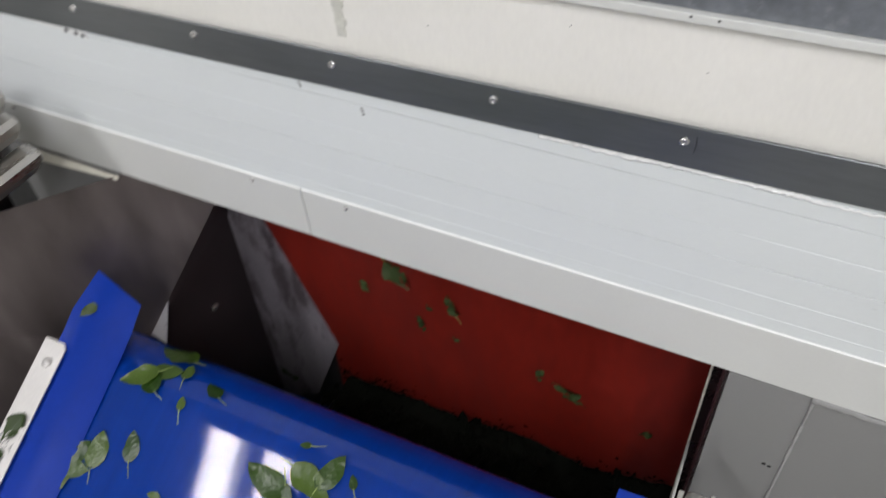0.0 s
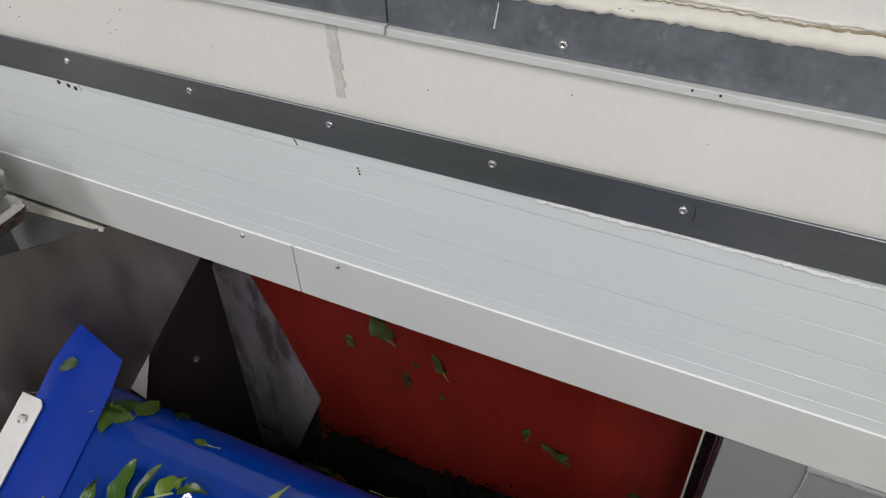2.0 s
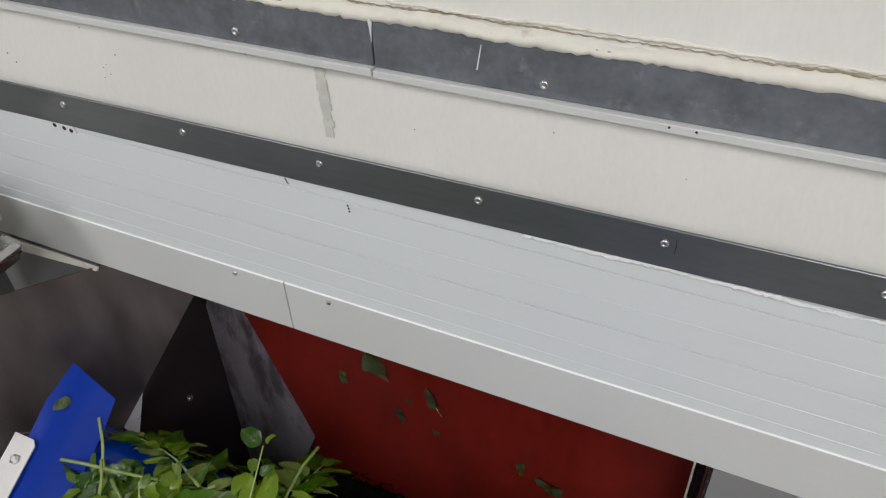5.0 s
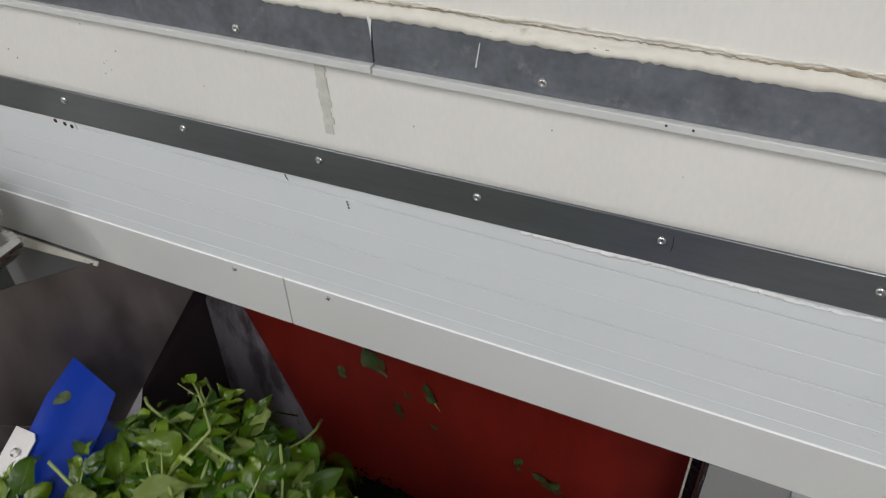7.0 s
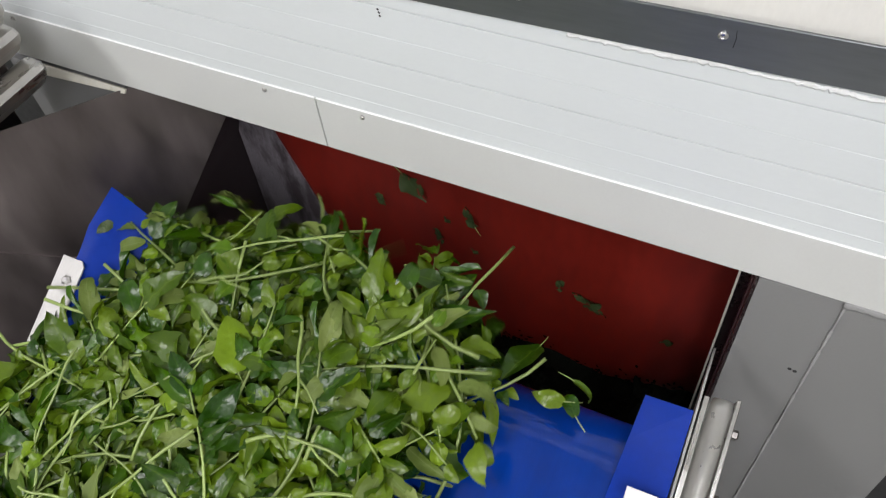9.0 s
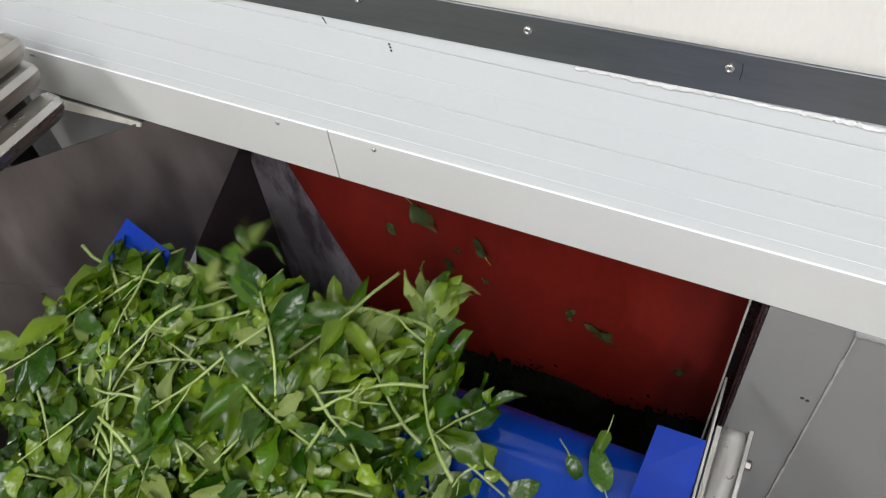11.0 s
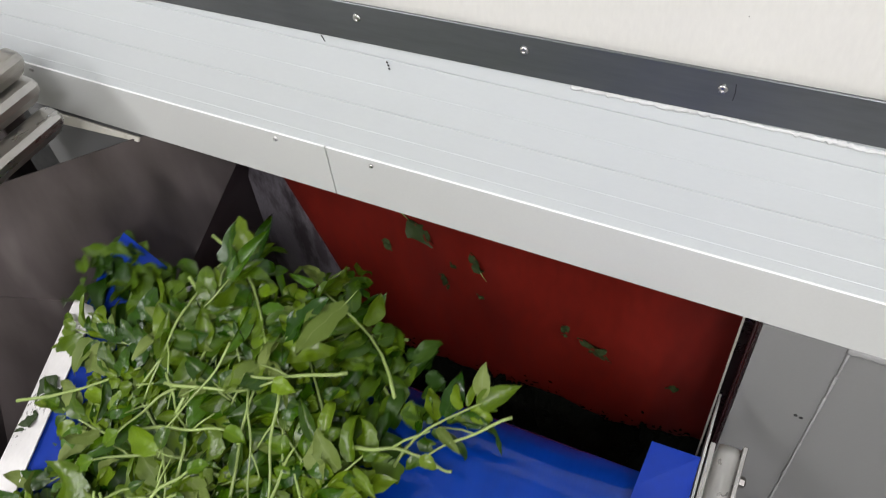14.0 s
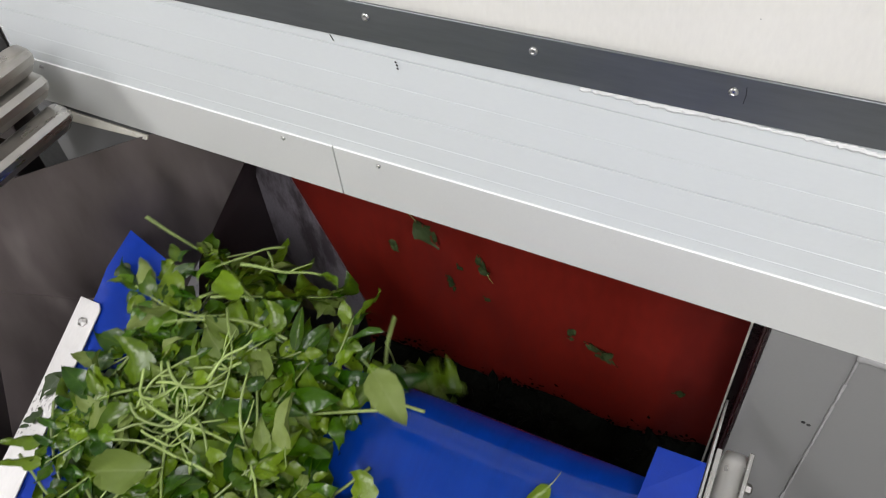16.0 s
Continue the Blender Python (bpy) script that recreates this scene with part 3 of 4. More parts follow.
def angle(x0, x1, k, end):
    pts = [g3(skew(x0, -1.7, k), -1.7, 0.045), g3(skew(x1, -1.7, k), -1.7, 0.045), g3(skew(x1, -0.9, k), -0.9, 0.045), g3(skew(x1, end - 0.008, k), end - 0.008, 0.045),
           g3(skew(x1, end, k) - 0.007 * (1 if x1 > x0 else -1), end, 0.045), g3(skew(x0, end, k), end, 0.045), g3(skew(x0, -0.9, k), -0.9, 0.045)]
    return slab(pts, NB * 0.003, bevel=0.0006)


part("angle_top", angle(-0.433, -0.389, 0.085, 0.021), BRACKET, conv, "bright steel angle")
part("angle_web", slab([g3(skew(-0.433, q, 0.085), q, h) for q, h in ((-1.7, 0.044), (-0.9, 0.044), (0.02, 0.044), (0.02, -0.12), (-0.9, -0.12), (-1.7, -0.12))], (0.003, 0, 0)), BRACKET, conv)
bm = bmesh.new()
cols = [(-0.412, 0.0435), (-0.385, 0.0405), (-0.355, 0.018), (-0.326, 0.003)]
grid = []
for q, lift in ((-1.7, 0), (-0.9, 0), (-0.4, 0), (-0.12, 0), (-0.02, 0), (0.036, 0), (0.075, 0.003), (0.142, 0.010)):
    row = []
    for i, (x, h) in enumerate(cols):
        k = i / 3
        x, h = skew(x, q, 0.085), h + lift * (1 - 0.4 * k)
        back = 0.0
        if q > 0.1:
            x, h, back = -0.411 + 0.079 * k, 0.046 - 0.030 * k, 0.024 * k
        row.append(bm.verts.new(g3(x, q - back, h)))
    grid.append(row)
for a, b in zip(grid, grid[1:]):
    for i in range(3):
        bm.faces.new((a[i], a[i + 1], b[i + 1], b[i]))
bmesh.ops.solidify(bm, geom=bm.faces[:], thickness=0.003)
part("skirt", bm, SKIRT, conv, "bent blue plastic side skirt", True).data.set_sharp_from_angle(angle=radians(35))
for q in (-0.013, -0.4, -0.8):
    part("bolt", lathe([(0.0075, 0), (0.0075, 0.004), (0.004, 0.0065)], Matrix.Translation(g3(skew(-0.408, q, 0.085), q, 0.048)) @ NB.to_track_quat("Z", "Y").to_matrix().to_4x4(), 6), BOLT, conv)

# east side: angle, skirt, guide plates, rounded cover, outer bar
part("angle_top", flat(0.436, 0.476, -1.7, 0.008, 0.044), BRACKET, conv, "bright steel angle")
bm = bmesh.new()
grid = []
for q, xi, hi, ho in ((-1.7, 0.398, 0.003, 0.042), (-0.3, 0.402, 0.003, 0.042), (0.0, 0.416, 0.006, 0.042), (0.06, 0.420, 0.018, 0.042), (0.115, 0.424, 0.030, 0.040)):
    grid.append([bm.verts.new(g3(xi, q, hi)), bm.verts.new(g3(0.481, q, ho))])
for a, b in zip(grid, grid[1:]):
    bm.faces.new((a[0], a[1], b[1], b[0]))
bmesh.ops.solidify(bm, geom=bm.faces[:], thickness=0.003)
part("skirt", bm, SKIRT, conv, "blue plastic side skirt", True).data.set_sharp_from_angle(angle=radians(35))
part("bolt", lathe([(0.009, 0), (0.009, 0.005), (0.005, 0.007)], Matrix.Translation(g3(0.457, -0.021, 0.047)) @ NB.to_track_quat("Z", "Y").to_matrix().to_4x4(), 6), BOLT, conv)
part("guide_plate", slab([g3(0.4840, -1.7, -0.1), g3(0.4840, 0.10, -0.1), g3(0.4840, 0.205, -0.06), g3(0.4840, 0.212, -0.05), g3(0.4840, -0.05, 0.052), g3(0.4840, -1.7, 0.052)], (0.003, 0, 0)), STEEL, conv, "thin stainless guide plate")
part("inner_plate", slab([g3(0.4905, -1.7, -0.1), g3(0.4905, 0.14, -0.1), g3(0.4905, 0.148, -0.042), g3(0.4905, 0.05, -0.02), g3(0.4905, -1.7, 0.045)], (0.006, 0, 0)), STEEL, conv)
bm = bmesh.new()
ring = []
for s in (-1.7, -0.6, 0.0, 0.14, 0.152):
    k = 0.8 if s > 0.15 else 1.0
    ring.append([bm.verts.new(g3(0.4985 + 0.0165 * (1 - k + k * (1 - math.cos(a))), s, -0.062 + 0.017 * k * math.sin(a) + (0.04 * min(0, s) * -0.5))) for a in [math.pi * i / 10 for i in range(11)]])
for a, b in zip(ring, ring[1:]):
    for i in range(10):
        bm.faces.new((a[i], a[i + 1], b[i + 1], b[i]))
bm.faces.new(ring[-1])
bmesh.ops.solidify(bm, geom=bm.faces[:], thickness=0.002)
part("side_cover", bm, BRIGHT, conv, "rounded shiny stainless side cover", True)
part("outer_bar", slab([g3(0.5285, -1.7, -0.06), g3(0.5285, 0.155, -0.075), g3(0.5285, 0.157, -0.045), g3(0.5285, -1.7, 0.0)], (0.006, 0, 0), bevel=0.001), STEEL, conv, "flat stainless outer bar")
for s in (0.115, 0.03, -0.2, -0.6):
    part("bolt", lathe([(0.007, -0.004), (0.007, 0.004), (0.004, 0.005), (0.004, 0.010)], Matrix.Translation(g3(0.5195, s, -0.056)) @ pose(0, 0, 0, 0, 90, 0), 6), BOLT_DULL, conv)
    part("nut", lathe([(0.007, 0), (0.007, 0.006), (0.004, 0.008)], Matrix.Translation(g3(0.5347, s, -0.058)) @ pose(0, 0, 0, 0, 90, 0), 6), BOLT_DULL, conv)
for x in (-0.4285, 0.484):
    part("side_frame", slab([g3(x, -1.9, -0.02), g3(x, -0.06, -0.02), g3(x, -0.06, -0.15), g3(x, -1.9, -0.15)], (0.004, 0, 0)), STEEL_SOFT, conv)
    part("leg", box(x - 0.01, x + 0.03, -1.25, -1.21, 0.0, 0.40, 0.003), STEEL, conv)

# ---- ceiling lamps, the last two added as fill ----
for fx, fy, k in FIXTURES:
    lamp = thing("ceiling_lamp", (fx, fy, 3.1), "unseen white ceiling fixture with two lit diffusers", "ceiling lamp", "ceiling lamps")
    part("housing", box(fx - 0.24, fx + 0.24, fy - 0.76, fy + 0.76, 2.99, 3.098, 0.006), CEIL, lamp)
    for dx in (-0.15, 0.15):
        part("diffuser", box(fx + dx - 0.085, fx + dx + 0.085, fy - 0.73, fy + 0.73, 2.945, 2.989, 0.008), TUBE, lamp, "lit white diffuser")


# ---- leaves ----
def leaf_mesh(name, length, width, cup, bend, seed, mat, curl=0.0):
    """An ovate leaf: pointed tip, folded midrib, wavy edge. Base at the origin, along +y."""
    rnd = random.Random(seed)
    nu, nv = 4, 8
    vs, fs = [], []
    ph, fold = rnd.uniform(0, 6), rnd.choice((0.0, 0.0, 0.25, 0.55, -0.3))
    for j in range(nv + 1):
        v = j / nv
        half = width * 0.5 * 1.06 * math.sin(math.pi * (0.02 + 0.98 * v) ** 0.72) ** 0.78 * (1 - 0.1 * v) * (1 + 0.05 * math.sin(v * 17 + ph)) + 0.0006
        for i in range(nu + 1):
            u = i / nu * 2 - 1
            a = bend * v * v
            x = half * u * (1 - 0.18 * abs(u) * cup)
            y = length * v * math.cos(a * 0.5)
            z = -length * v * math.sin(a * 0.5) * 0.8 + cup * width * abs(u) ** 1.3 * math.sin(math.pi * v)
            z += 0.13 * width * math.sin(v * 9 + ph + u * 2) * abs(u) + 0.05 * width * math.sin(v * 19 + ph * 2 - u * 5) + fold * width * max(0.0, u) ** 1.5 * math.sin(math.pi * v)
            x -= fold * 0.35 * width * max(0.0, u) ** 2 * math.sin(math.pi * v)
            z += curl * length * v * v * u
            vs.append((x, y, z))
    for j in range(nv):
        for i in range(nu):
            k = j * (nu + 1) + i
            fs.append((k, k + 1, k + nu + 2, k + nu + 1))
    me = bpy.data.meshes.new(name)
    me.from_pydata(vs, [], fs)
    me.materials.append(mat)
    me.polygons.foreach_set("use_smooth", [True] * len(fs))
    return me


LEAVES = [leaf_mesh("leaf", 0.047 + 0.0052 * (i % 6), 0.0198 + 0.0030 * (i % 5), (0.2, 0.1, -0.16, 0.36, 0.14, 0.26)[i % 6], (0.7, 1.3, -0.6, 0.5, 0.2, 1.8)[i % 6], i,
                    (LEAF, LEAF_DEEP, LEAF_PALE, LEAF, LEAF_DEEP, LEAF, LEAF_PALE, LEAF, LEAF)[i % 9], (0.0, 0.12, -0.15, 0.05)[i % 4]) for i in range(18)]
SMALL = [leaf_mesh("leaf", 0.022 + 0.004 * i, 0.013 + 0.003 * i, 0.25, 0.8, 30 + i, LEAF_LIME if i == 3 else LEAF, 0.08) for i in range(4)]
STUCK = [leaf_mesh("leaf", 0.058 - 0.006 * i, 0.030 - 0.002 * i, 0.05, 0.15, 50 + i, LEAF_OLD) for i in range(3)]


def tube(points, r0, r1, seg=6):
    bm = bmesh.new()
    rings = []
    for i, p in enumerate(points):
        d = (points[min(i + 1, len(points) - 1)] - points[max(i - 1, 0)]).normalized()
        q = d.to_track_quat("Z", "Y").to_matrix()
        r = r0 + (r1 - r0) * i / (len(points) - 1)
        rings.append([bm.verts.new(p + q @ Vector((r * math.cos(2 * math.pi * k / seg), r * math.sin(2 * math.pi * k / seg), 0))) for k in range(seg)])
    for a, b in zip(rings, rings[1:]):
        for k in range(seg):
            bm.faces.new((a[k], a[(k + 1) % seg], b[(k + 1) % seg], b[k]))
    bm.faces.new(rings[0])
    bm.faces.new(rings[-1][::-1])
    return bm


def herb_sprig(seed, leaves, span):
    """A cut sprig lying down: a bent stem along y with paired leaves."""
    rnd = random.Random(seed)
    ob = thing("herb_sprig", (0, 0, 0), "fresh green herb sprig with broad pointed leaves", "herb", "herbs on the belt")
    b1, b2 = rnd.uniform(-0.5, 0.5), rnd.uniform(-0.25, 0.25)
    pts = []
    for i in range(7):
        t = i / 6
        pts.append(Vector((span * (b1 * 0.7 * t * t + 0.03 * math.sin(5 * t + seed)), span * (t - 0.6), span * b2 * 0.3 * math.sin(math.pi * t))))
    part("stem", tube(pts, 0.0026, 0.0012), STEM, ob, "pale green stem", True)
    for k in range(leaves):
        t = 0.34 + 0.66 * (k // 2) / max(1, (leaves - 1) // 2)
        i = min(5, int(t * 6))
        p = pts[i].lerp(pts[i + 1], t * 6 - i)
        side = 1 if k % 2 else -1
        me = rnd.choice(LEAVES) if rnd.random() < 0.66 else rnd.choice(SMALL)
        lf = part("leaf", me, None, ob)
        sc = rnd.uniform(0.62, 1.12) if rnd.random() < 0.9 else 1.25
        yaw = side * rnd.uniform(25, 105) + math.degrees(-b1 * t) + (0 if t < 0.9 else -side * 30)
        lf.matrix_parent_inverse = Matrix.Identity(4)
        lf.matrix_basis = Matrix.Translation(p) @ pose(0, 0, 0, 0, 0, yaw) @ pose(0, 0, 0, rnd.uniform(-20, 26), rnd.uniform(-42, 42), 0) @ Matrix.Translation((0, 0.006, 0)) @ Matrix.Scale(sc, 4)
    return ob


# still leaves: on the red sheet, the bright angle and, for a slot, the skirt
def still_leaf(at, normal, spin, me, label, scale=1.0, stalk=False):
    ob = thing("stray_leaf", at, label, "leaf", "stray leaves")
    q = Vector(normal).to_track_quat("Z", "Y").to_matrix().to_4x4()
    ob.matrix_basis = Matrix.Translation(at) @ q @ pose(0, 0, 0, 0, 0, spin) @ Matrix.Scale(scale, 4)
    b = new("blade", me)
    b.parent = ob
    if stalk:
        st = new("stalk", STALK)
        st.parent = ob
    return ob


STALK = finish("stalk", tube([Vector((0, 0.002, 0.0006)), Vector((0.001, -0.008, 0.001)), Vector((0.004, -0.022, 0.001))], 0.0009, 0.0006, 5), STEM, True)
for x, z, spin, i, k in ((-0.139, 0.720, 200, 2, 0.75), (-0.078, 0.795, 215, 0, 1.25), (-0.027, 0.668, 190, 1, 0.95), (0.006, 0.695, 40, 2, 0.4), (0.056, 0.705, 20, 0, 0.9),
                        (0.059, 0.63, 60, 2, 0.4), (0.218, 0.630, 170, 2, 0.6), (0.295, 0.588, 75, 0, 1.0), (0.262, 0.575, 250, 1, 0.9), (0.429, 0.55, 120, 2, 0.6), (0.222, 0.60, 100, 2, 0.3)):
    still_leaf((x, 0.1485, z), (0, -1, 0), spin, STUCK[i], "dark wilted leaf stuck to the red sheet", k, x in (-0.078, 0.056))
for s, x, spin, i in ((-0.09, -0.393, 165, 0), (-0.147, -0.396, 150, 1)):
    still_leaf(g3(x, s, 0.0495), NB, spin, STUCK[i], "wilted leaf stuck to the bright steel angle", 0.85)
# Leaf shape put in place of the skirt's dark slot.
still_leaf(g3(-0.384, 0.092, 0.0415), (NB + Vector((0.55, 0, 0))), 100, STUCK[2], "leaf shape standing in for a dark slot in the blue skirt", 0.62, False)
still_leaf(Vector((-0.376, 0.1455, 0.277)), (0, -1, 0), 70, STUCK[0], "wilted leaf stuck to the steel gusset", 0.9, False)

# heap of dropped herbs in the chute, near-black to stand in for shade
rnd = random.Random(77)
hv, hf = [], []
nx, ny = 60, 20
for j in range(ny + 1):
    for i in range(nx + 1):
        x = -0.43 + (OR + 0.42) * i / nx
        y = -0.55 + 0.695 * j / ny
        z = HEAP_TOP + 0.02 - 0.13 * (1 - j / ny) - 0.27 * float(np.interp(x, [-0.33, -0.21], [1, 0])) + 0.035 * noise.noise(Vector((x * 7, y * 7, 1.3))) + 0.016 * noise.noise(Vector((x * 25, y * 25, 4.1)))
        hv.append((x, y, z))
for j in range(ny):
    for i in range(nx):
        k = j * (nx + 1) + i
        hf.append((k, k + 1, k + nx + 2, k + nx + 1))
base = STUCK[0]
bv, bf = [tuple(v.co) for v in base.vertices], [tuple(q.vertices) for q in base.polygons]
for _ in range(520):
    i = rnd.randrange((nx + 1) * (ny + 1))
    m = Matrix.Translation(Vector(hv[i]) + Vector((rnd.uniform(-0.01, 0.01), min(0, 0.10 - hv[i][1]), 0.004))) @ pose(0, 0, 0, rnd.uniform(-30, 30), rnd.uniform(-30, 30), rnd.uniform(0, 360)) @ Matrix.Scale(rnd.uniform(0.7, 1.1), 4)
    start = len(hv)
    hv.extend(tuple(m @ Vector(v)) for v in bv)
    hf.extend(tuple(start + q for q in f) for f in bf)
# Near-black flecks thin out upwards, imitating a soft shade edge.
for _ in range(900):
    x = rnd.uniform(-0.235, OR - 0.02)
    z = HEAP_TOP + 0.005 + rnd.expovariate(1 / 0.012) + 0.03 * noise.noise(Vector((x * 7, 0.145 * 7, 1.3)))
    m = Matrix.Translation((x, 0.144 - rnd.random() * 0.01, z)) @ pose(0, 0, 0, 90 + rnd.uniform(-8, 14), rnd.uniform(-12, 12), 0) @ pose(0, 0, 0, 0, 0, rnd.uniform(0, 360))
    r = rnd.uniform(0.0015, 0.007)
    start = len(hv)
    hv.extend(tuple(m @ Vector(v)) for v in ((-0.5 * r, 0, 0), (0, -r, 0), (0.6 * r, 0, 0.0005), (0, r, 0)))
    hf.append((start, start + 1, start + 2, start + 3))
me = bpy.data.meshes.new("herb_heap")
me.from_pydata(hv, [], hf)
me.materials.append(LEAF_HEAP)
tagged(new("herb_heap", me), "heap of dropped herbs, coloured near-black for the chute's shade", "herb heap", kind="stuff")

# ---- herbs that ride the belt ----
SPEED = 0.088
RIDERS, CLUMPS = [], []
TEMPLATES = [herb_sprig(100 + i, (24, 20, 26, 20, 23, 24, 12)[i % 7], (0.20, 0.16, 0.24, 0.14, 0.21, 0.18, 0.26)[i % 7]) for i in range(21)]


def right_side(b):
    return float(np.interp(-b, [0.2, 0.34, 0.45, 0.55, 0.62, 0.68, 0.75, 0.9, 1.0, 1.13, 1.2, 1.3, 1.4, 1.5, 1.8], [-0.09, -0.05, 0.02, 0.08, 0.17, 0.24, 0.25, 0.17, 0.16, 0.18, 0.15, 0.07, 0.05, 0.06, 0.08]))


def left_side(b):
    return 0.04 + float(np.interp(-b, [0.2, 0.6, 0.75, 0.86, 0.92, 0.98, 1.07, 1.16, 1.2, 1.24, 1.29, 1.36, 1.43, 1.55, 1.8], [-0.30, -0.31, -0.33, -0.38, -0.435, -0.46, -0.465, -0.46, -0.42, -0.35, -0.34, -0.355, -0.345, -0.36, -0.38]))


def depth(b):
    return float(np.interp(-b, [0.22, 0.35, 0.45, 0.6, 0.75, 1.2, 1.8], [0.004, 0.008, 0.03, 0.085, 0.11, 0.10, 0.09]))


R2 = 0.10


def overhang(x):
    return float(np.interp(x, [-0.35, -0.2, 0.0, 0.2], [-0.01, 0.025, 0.05, 0.045]))


def matted(x, s, h):
    """Place and lean of matted herbs, which stick out over the roller before they tip."""
    over = overhang(x)
    if s <= over:
        return g3(x, s, h), A22
    a = A22 - (s - over) / R2
    c = ORG + U * over - NB * R2
    return Vector((x, 0, 0)) + c + Vector((0, -math.sin(a), math.cos(a))) * (R2 + h), a


def ride(ob, x, b, h, spin, lean, seed):
    ob.scale = (1, 1, 0.38 if b > -0.5 else 0.8)
    RIDERS.append((ob, x, b, h, pose(0, 0, 0, 0, 0, spin) @ pose(0, 0, 0, lean[0], lean[1], 0), seed))


rnd = random.Random(21)
used, count = set(), 0
b = -0.25
while b > -1.78 and count < 298:
    full = float(np.interp(-b, [0.25, 0.36, 0.5, 0.62], [0.35, 0.5, 0.8, 1.0]))
    w = right_side(b) - left_side(b)
    for _ in range(max(1, round(w * 12.5 * full))):
        x = left_side(b) + w * rnd.random()
        edge = min(1, (right_side(b) - x) / 0.12 + 0.25, (x - left_side(b)) / 0.06 + 0.45)
        h = 0.008 + depth(b) * edge * float(np.interp(x, [-0.4, -0.3, -0.1], [0.45, 0.65, 1.0])) * rnd.random() ** 0.7 + max(0, -0.33 - x) * 0.65
        k = rnd.randrange(21)
        ob = TEMPLATES[k] if k not in used else copy_thing(TEMPLATES[k], Matrix.Identity(4))
        used.add(k)
        ride(ob, x, b + rnd.uniform(-0.012, 0.012), h, rnd.uniform(0, 360), ((rnd.uniform(-15, 15), rnd.uniform(-15, 15)) if b < -0.5 else (rnd.uniform(-6, 6), rnd.uniform(-8, 8))), count)
        count += 1
    b -= 0.03

# matted lower layer: short clumps of leaves and stems across the belt
cb, n = -0.50, 0
while cb > -1.80:
    rnd = random.Random(900 + n)
    vs, fs = [], []
    xa, xb = max(left_side(cb) - 0.005, -0.33 if -1.26 < cb < -1.17 else -0.42), right_side(cb) - 0.035
    for k in range(int(330 * (xb - xa))):
        src = rnd.choice(LEAVES) if k % 4 else rnd.choice(SMALL)
        x = rnd.uniform(xa, xb)
        mid = float(np.interp(x, [xa, xa + 0.1, xb - 0.1, xb], [0.5, 1, 1, 0.35]))
        m = Matrix.Translation((x, rnd.uniform(-0.045, 0.045), 0.006 + 0.045 * mid * rnd.random() + max(0, -0.34 - x) * 0.7)) @ pose(0, 0, 0, 0, 0, rnd.uniform(0, 360)) @ pose(0, 0, 0, rnd.uniform(-22, 22), rnd.uniform(-35, 35), 0) @ Matrix.Scale(rnd.uniform(0.7, 1.1), 4)
        start = len(vs)
        vs.extend(tuple(m @ v.co) for v in src.vertices)
        fs.extend(tuple(start + q for q in f.vertices) for f in src.polygons)
    me = bpy.data.meshes.new("herb_clump")
    me.from_pydata(vs, [], fs)
    me.materials.append(LEAF_MAT)
    me.polygons.foreach_set("use_smooth", [True] * len(fs))
    clump = tagged(new("herb_clump", me), "matted clump of fresh green herb leaves", "herbs", "herb clumps on the belt", "stuff")
    CLUMPS.append((clump, cb, n))
    cb -= 0.06
    n += 1

# single leaves and small pieces at the head of the belt
FLAT = [leaf_mesh("blade", 0.046 + 0.004 * i, 0.023 + 0.0025 * i, 0.05, 0.25, 60 + i, LEAF_WET, 0.03) for i in range(5)]
LOOSE = [(-0.272, 0.024, 60, 0, 1.15), (-0.243, 0.046, 290, 1, 1.0), (-0.285, 0.020, 120, 3, 1.1), (-0.262, 0.082, 80, 4, 1.2), (-0.24, -0.066, 20, 5, 1.0), (-0.287, -0.096, 10, 9, 0.9),
         (-0.315, -0.108, 330, 6, 1.1), (-0.302, -0.130, 280, 10, 1.2), (-0.315, -0.15, 200, 11, 0.8), (-0.022, -0.038, 75, 8, 1.25), (0.045, -0.022, 250, 3, 1.25), (0.066, 0.008, 340, 1, 1.15), (0.097, 0.004, 30, 0, 0.45),
         (-0.161, 0.042, 60, 4, 0.6), (-0.196, 0.010, 20, 6, 0.45), (0.01, 0.02, 100, 0, 0.4), (-0.17, -0.12, 90, 5, 0.5), (0.13, -0.05, 300, 13, 0.9), (-0.08, -0.22, 40, 5, 0.9), (0.01, -0.19, 140, 0, 1.0),
         (-0.22, 0.055, 15, 9, 0.5), (0.02, -0.06, 200, 10, 0.9),
         (0.30, -1.41, 150, 0, 1.1), (0.315, -1.43, 20, 4, 0.7), (0.24, -1.35, 190, 6, 0.5), (0.26, -0.68, 160, 3, 1.3), (0.335, -0.71, 40, 1, 0.9), (0.35, -0.69, 250, 5, 0.6), (0.31, -0.72, 100, 8, 0.8),
         (0.365, -0.905, 170, 0, 0.9), (0.375, -0.925, 30, 4, 0.9), (0.35, -0.94, 220, 1, 0.8), (0.36, -0.88, 80, 3, 0.7), (0.27, -1.15, 60, 6, 0.6)]
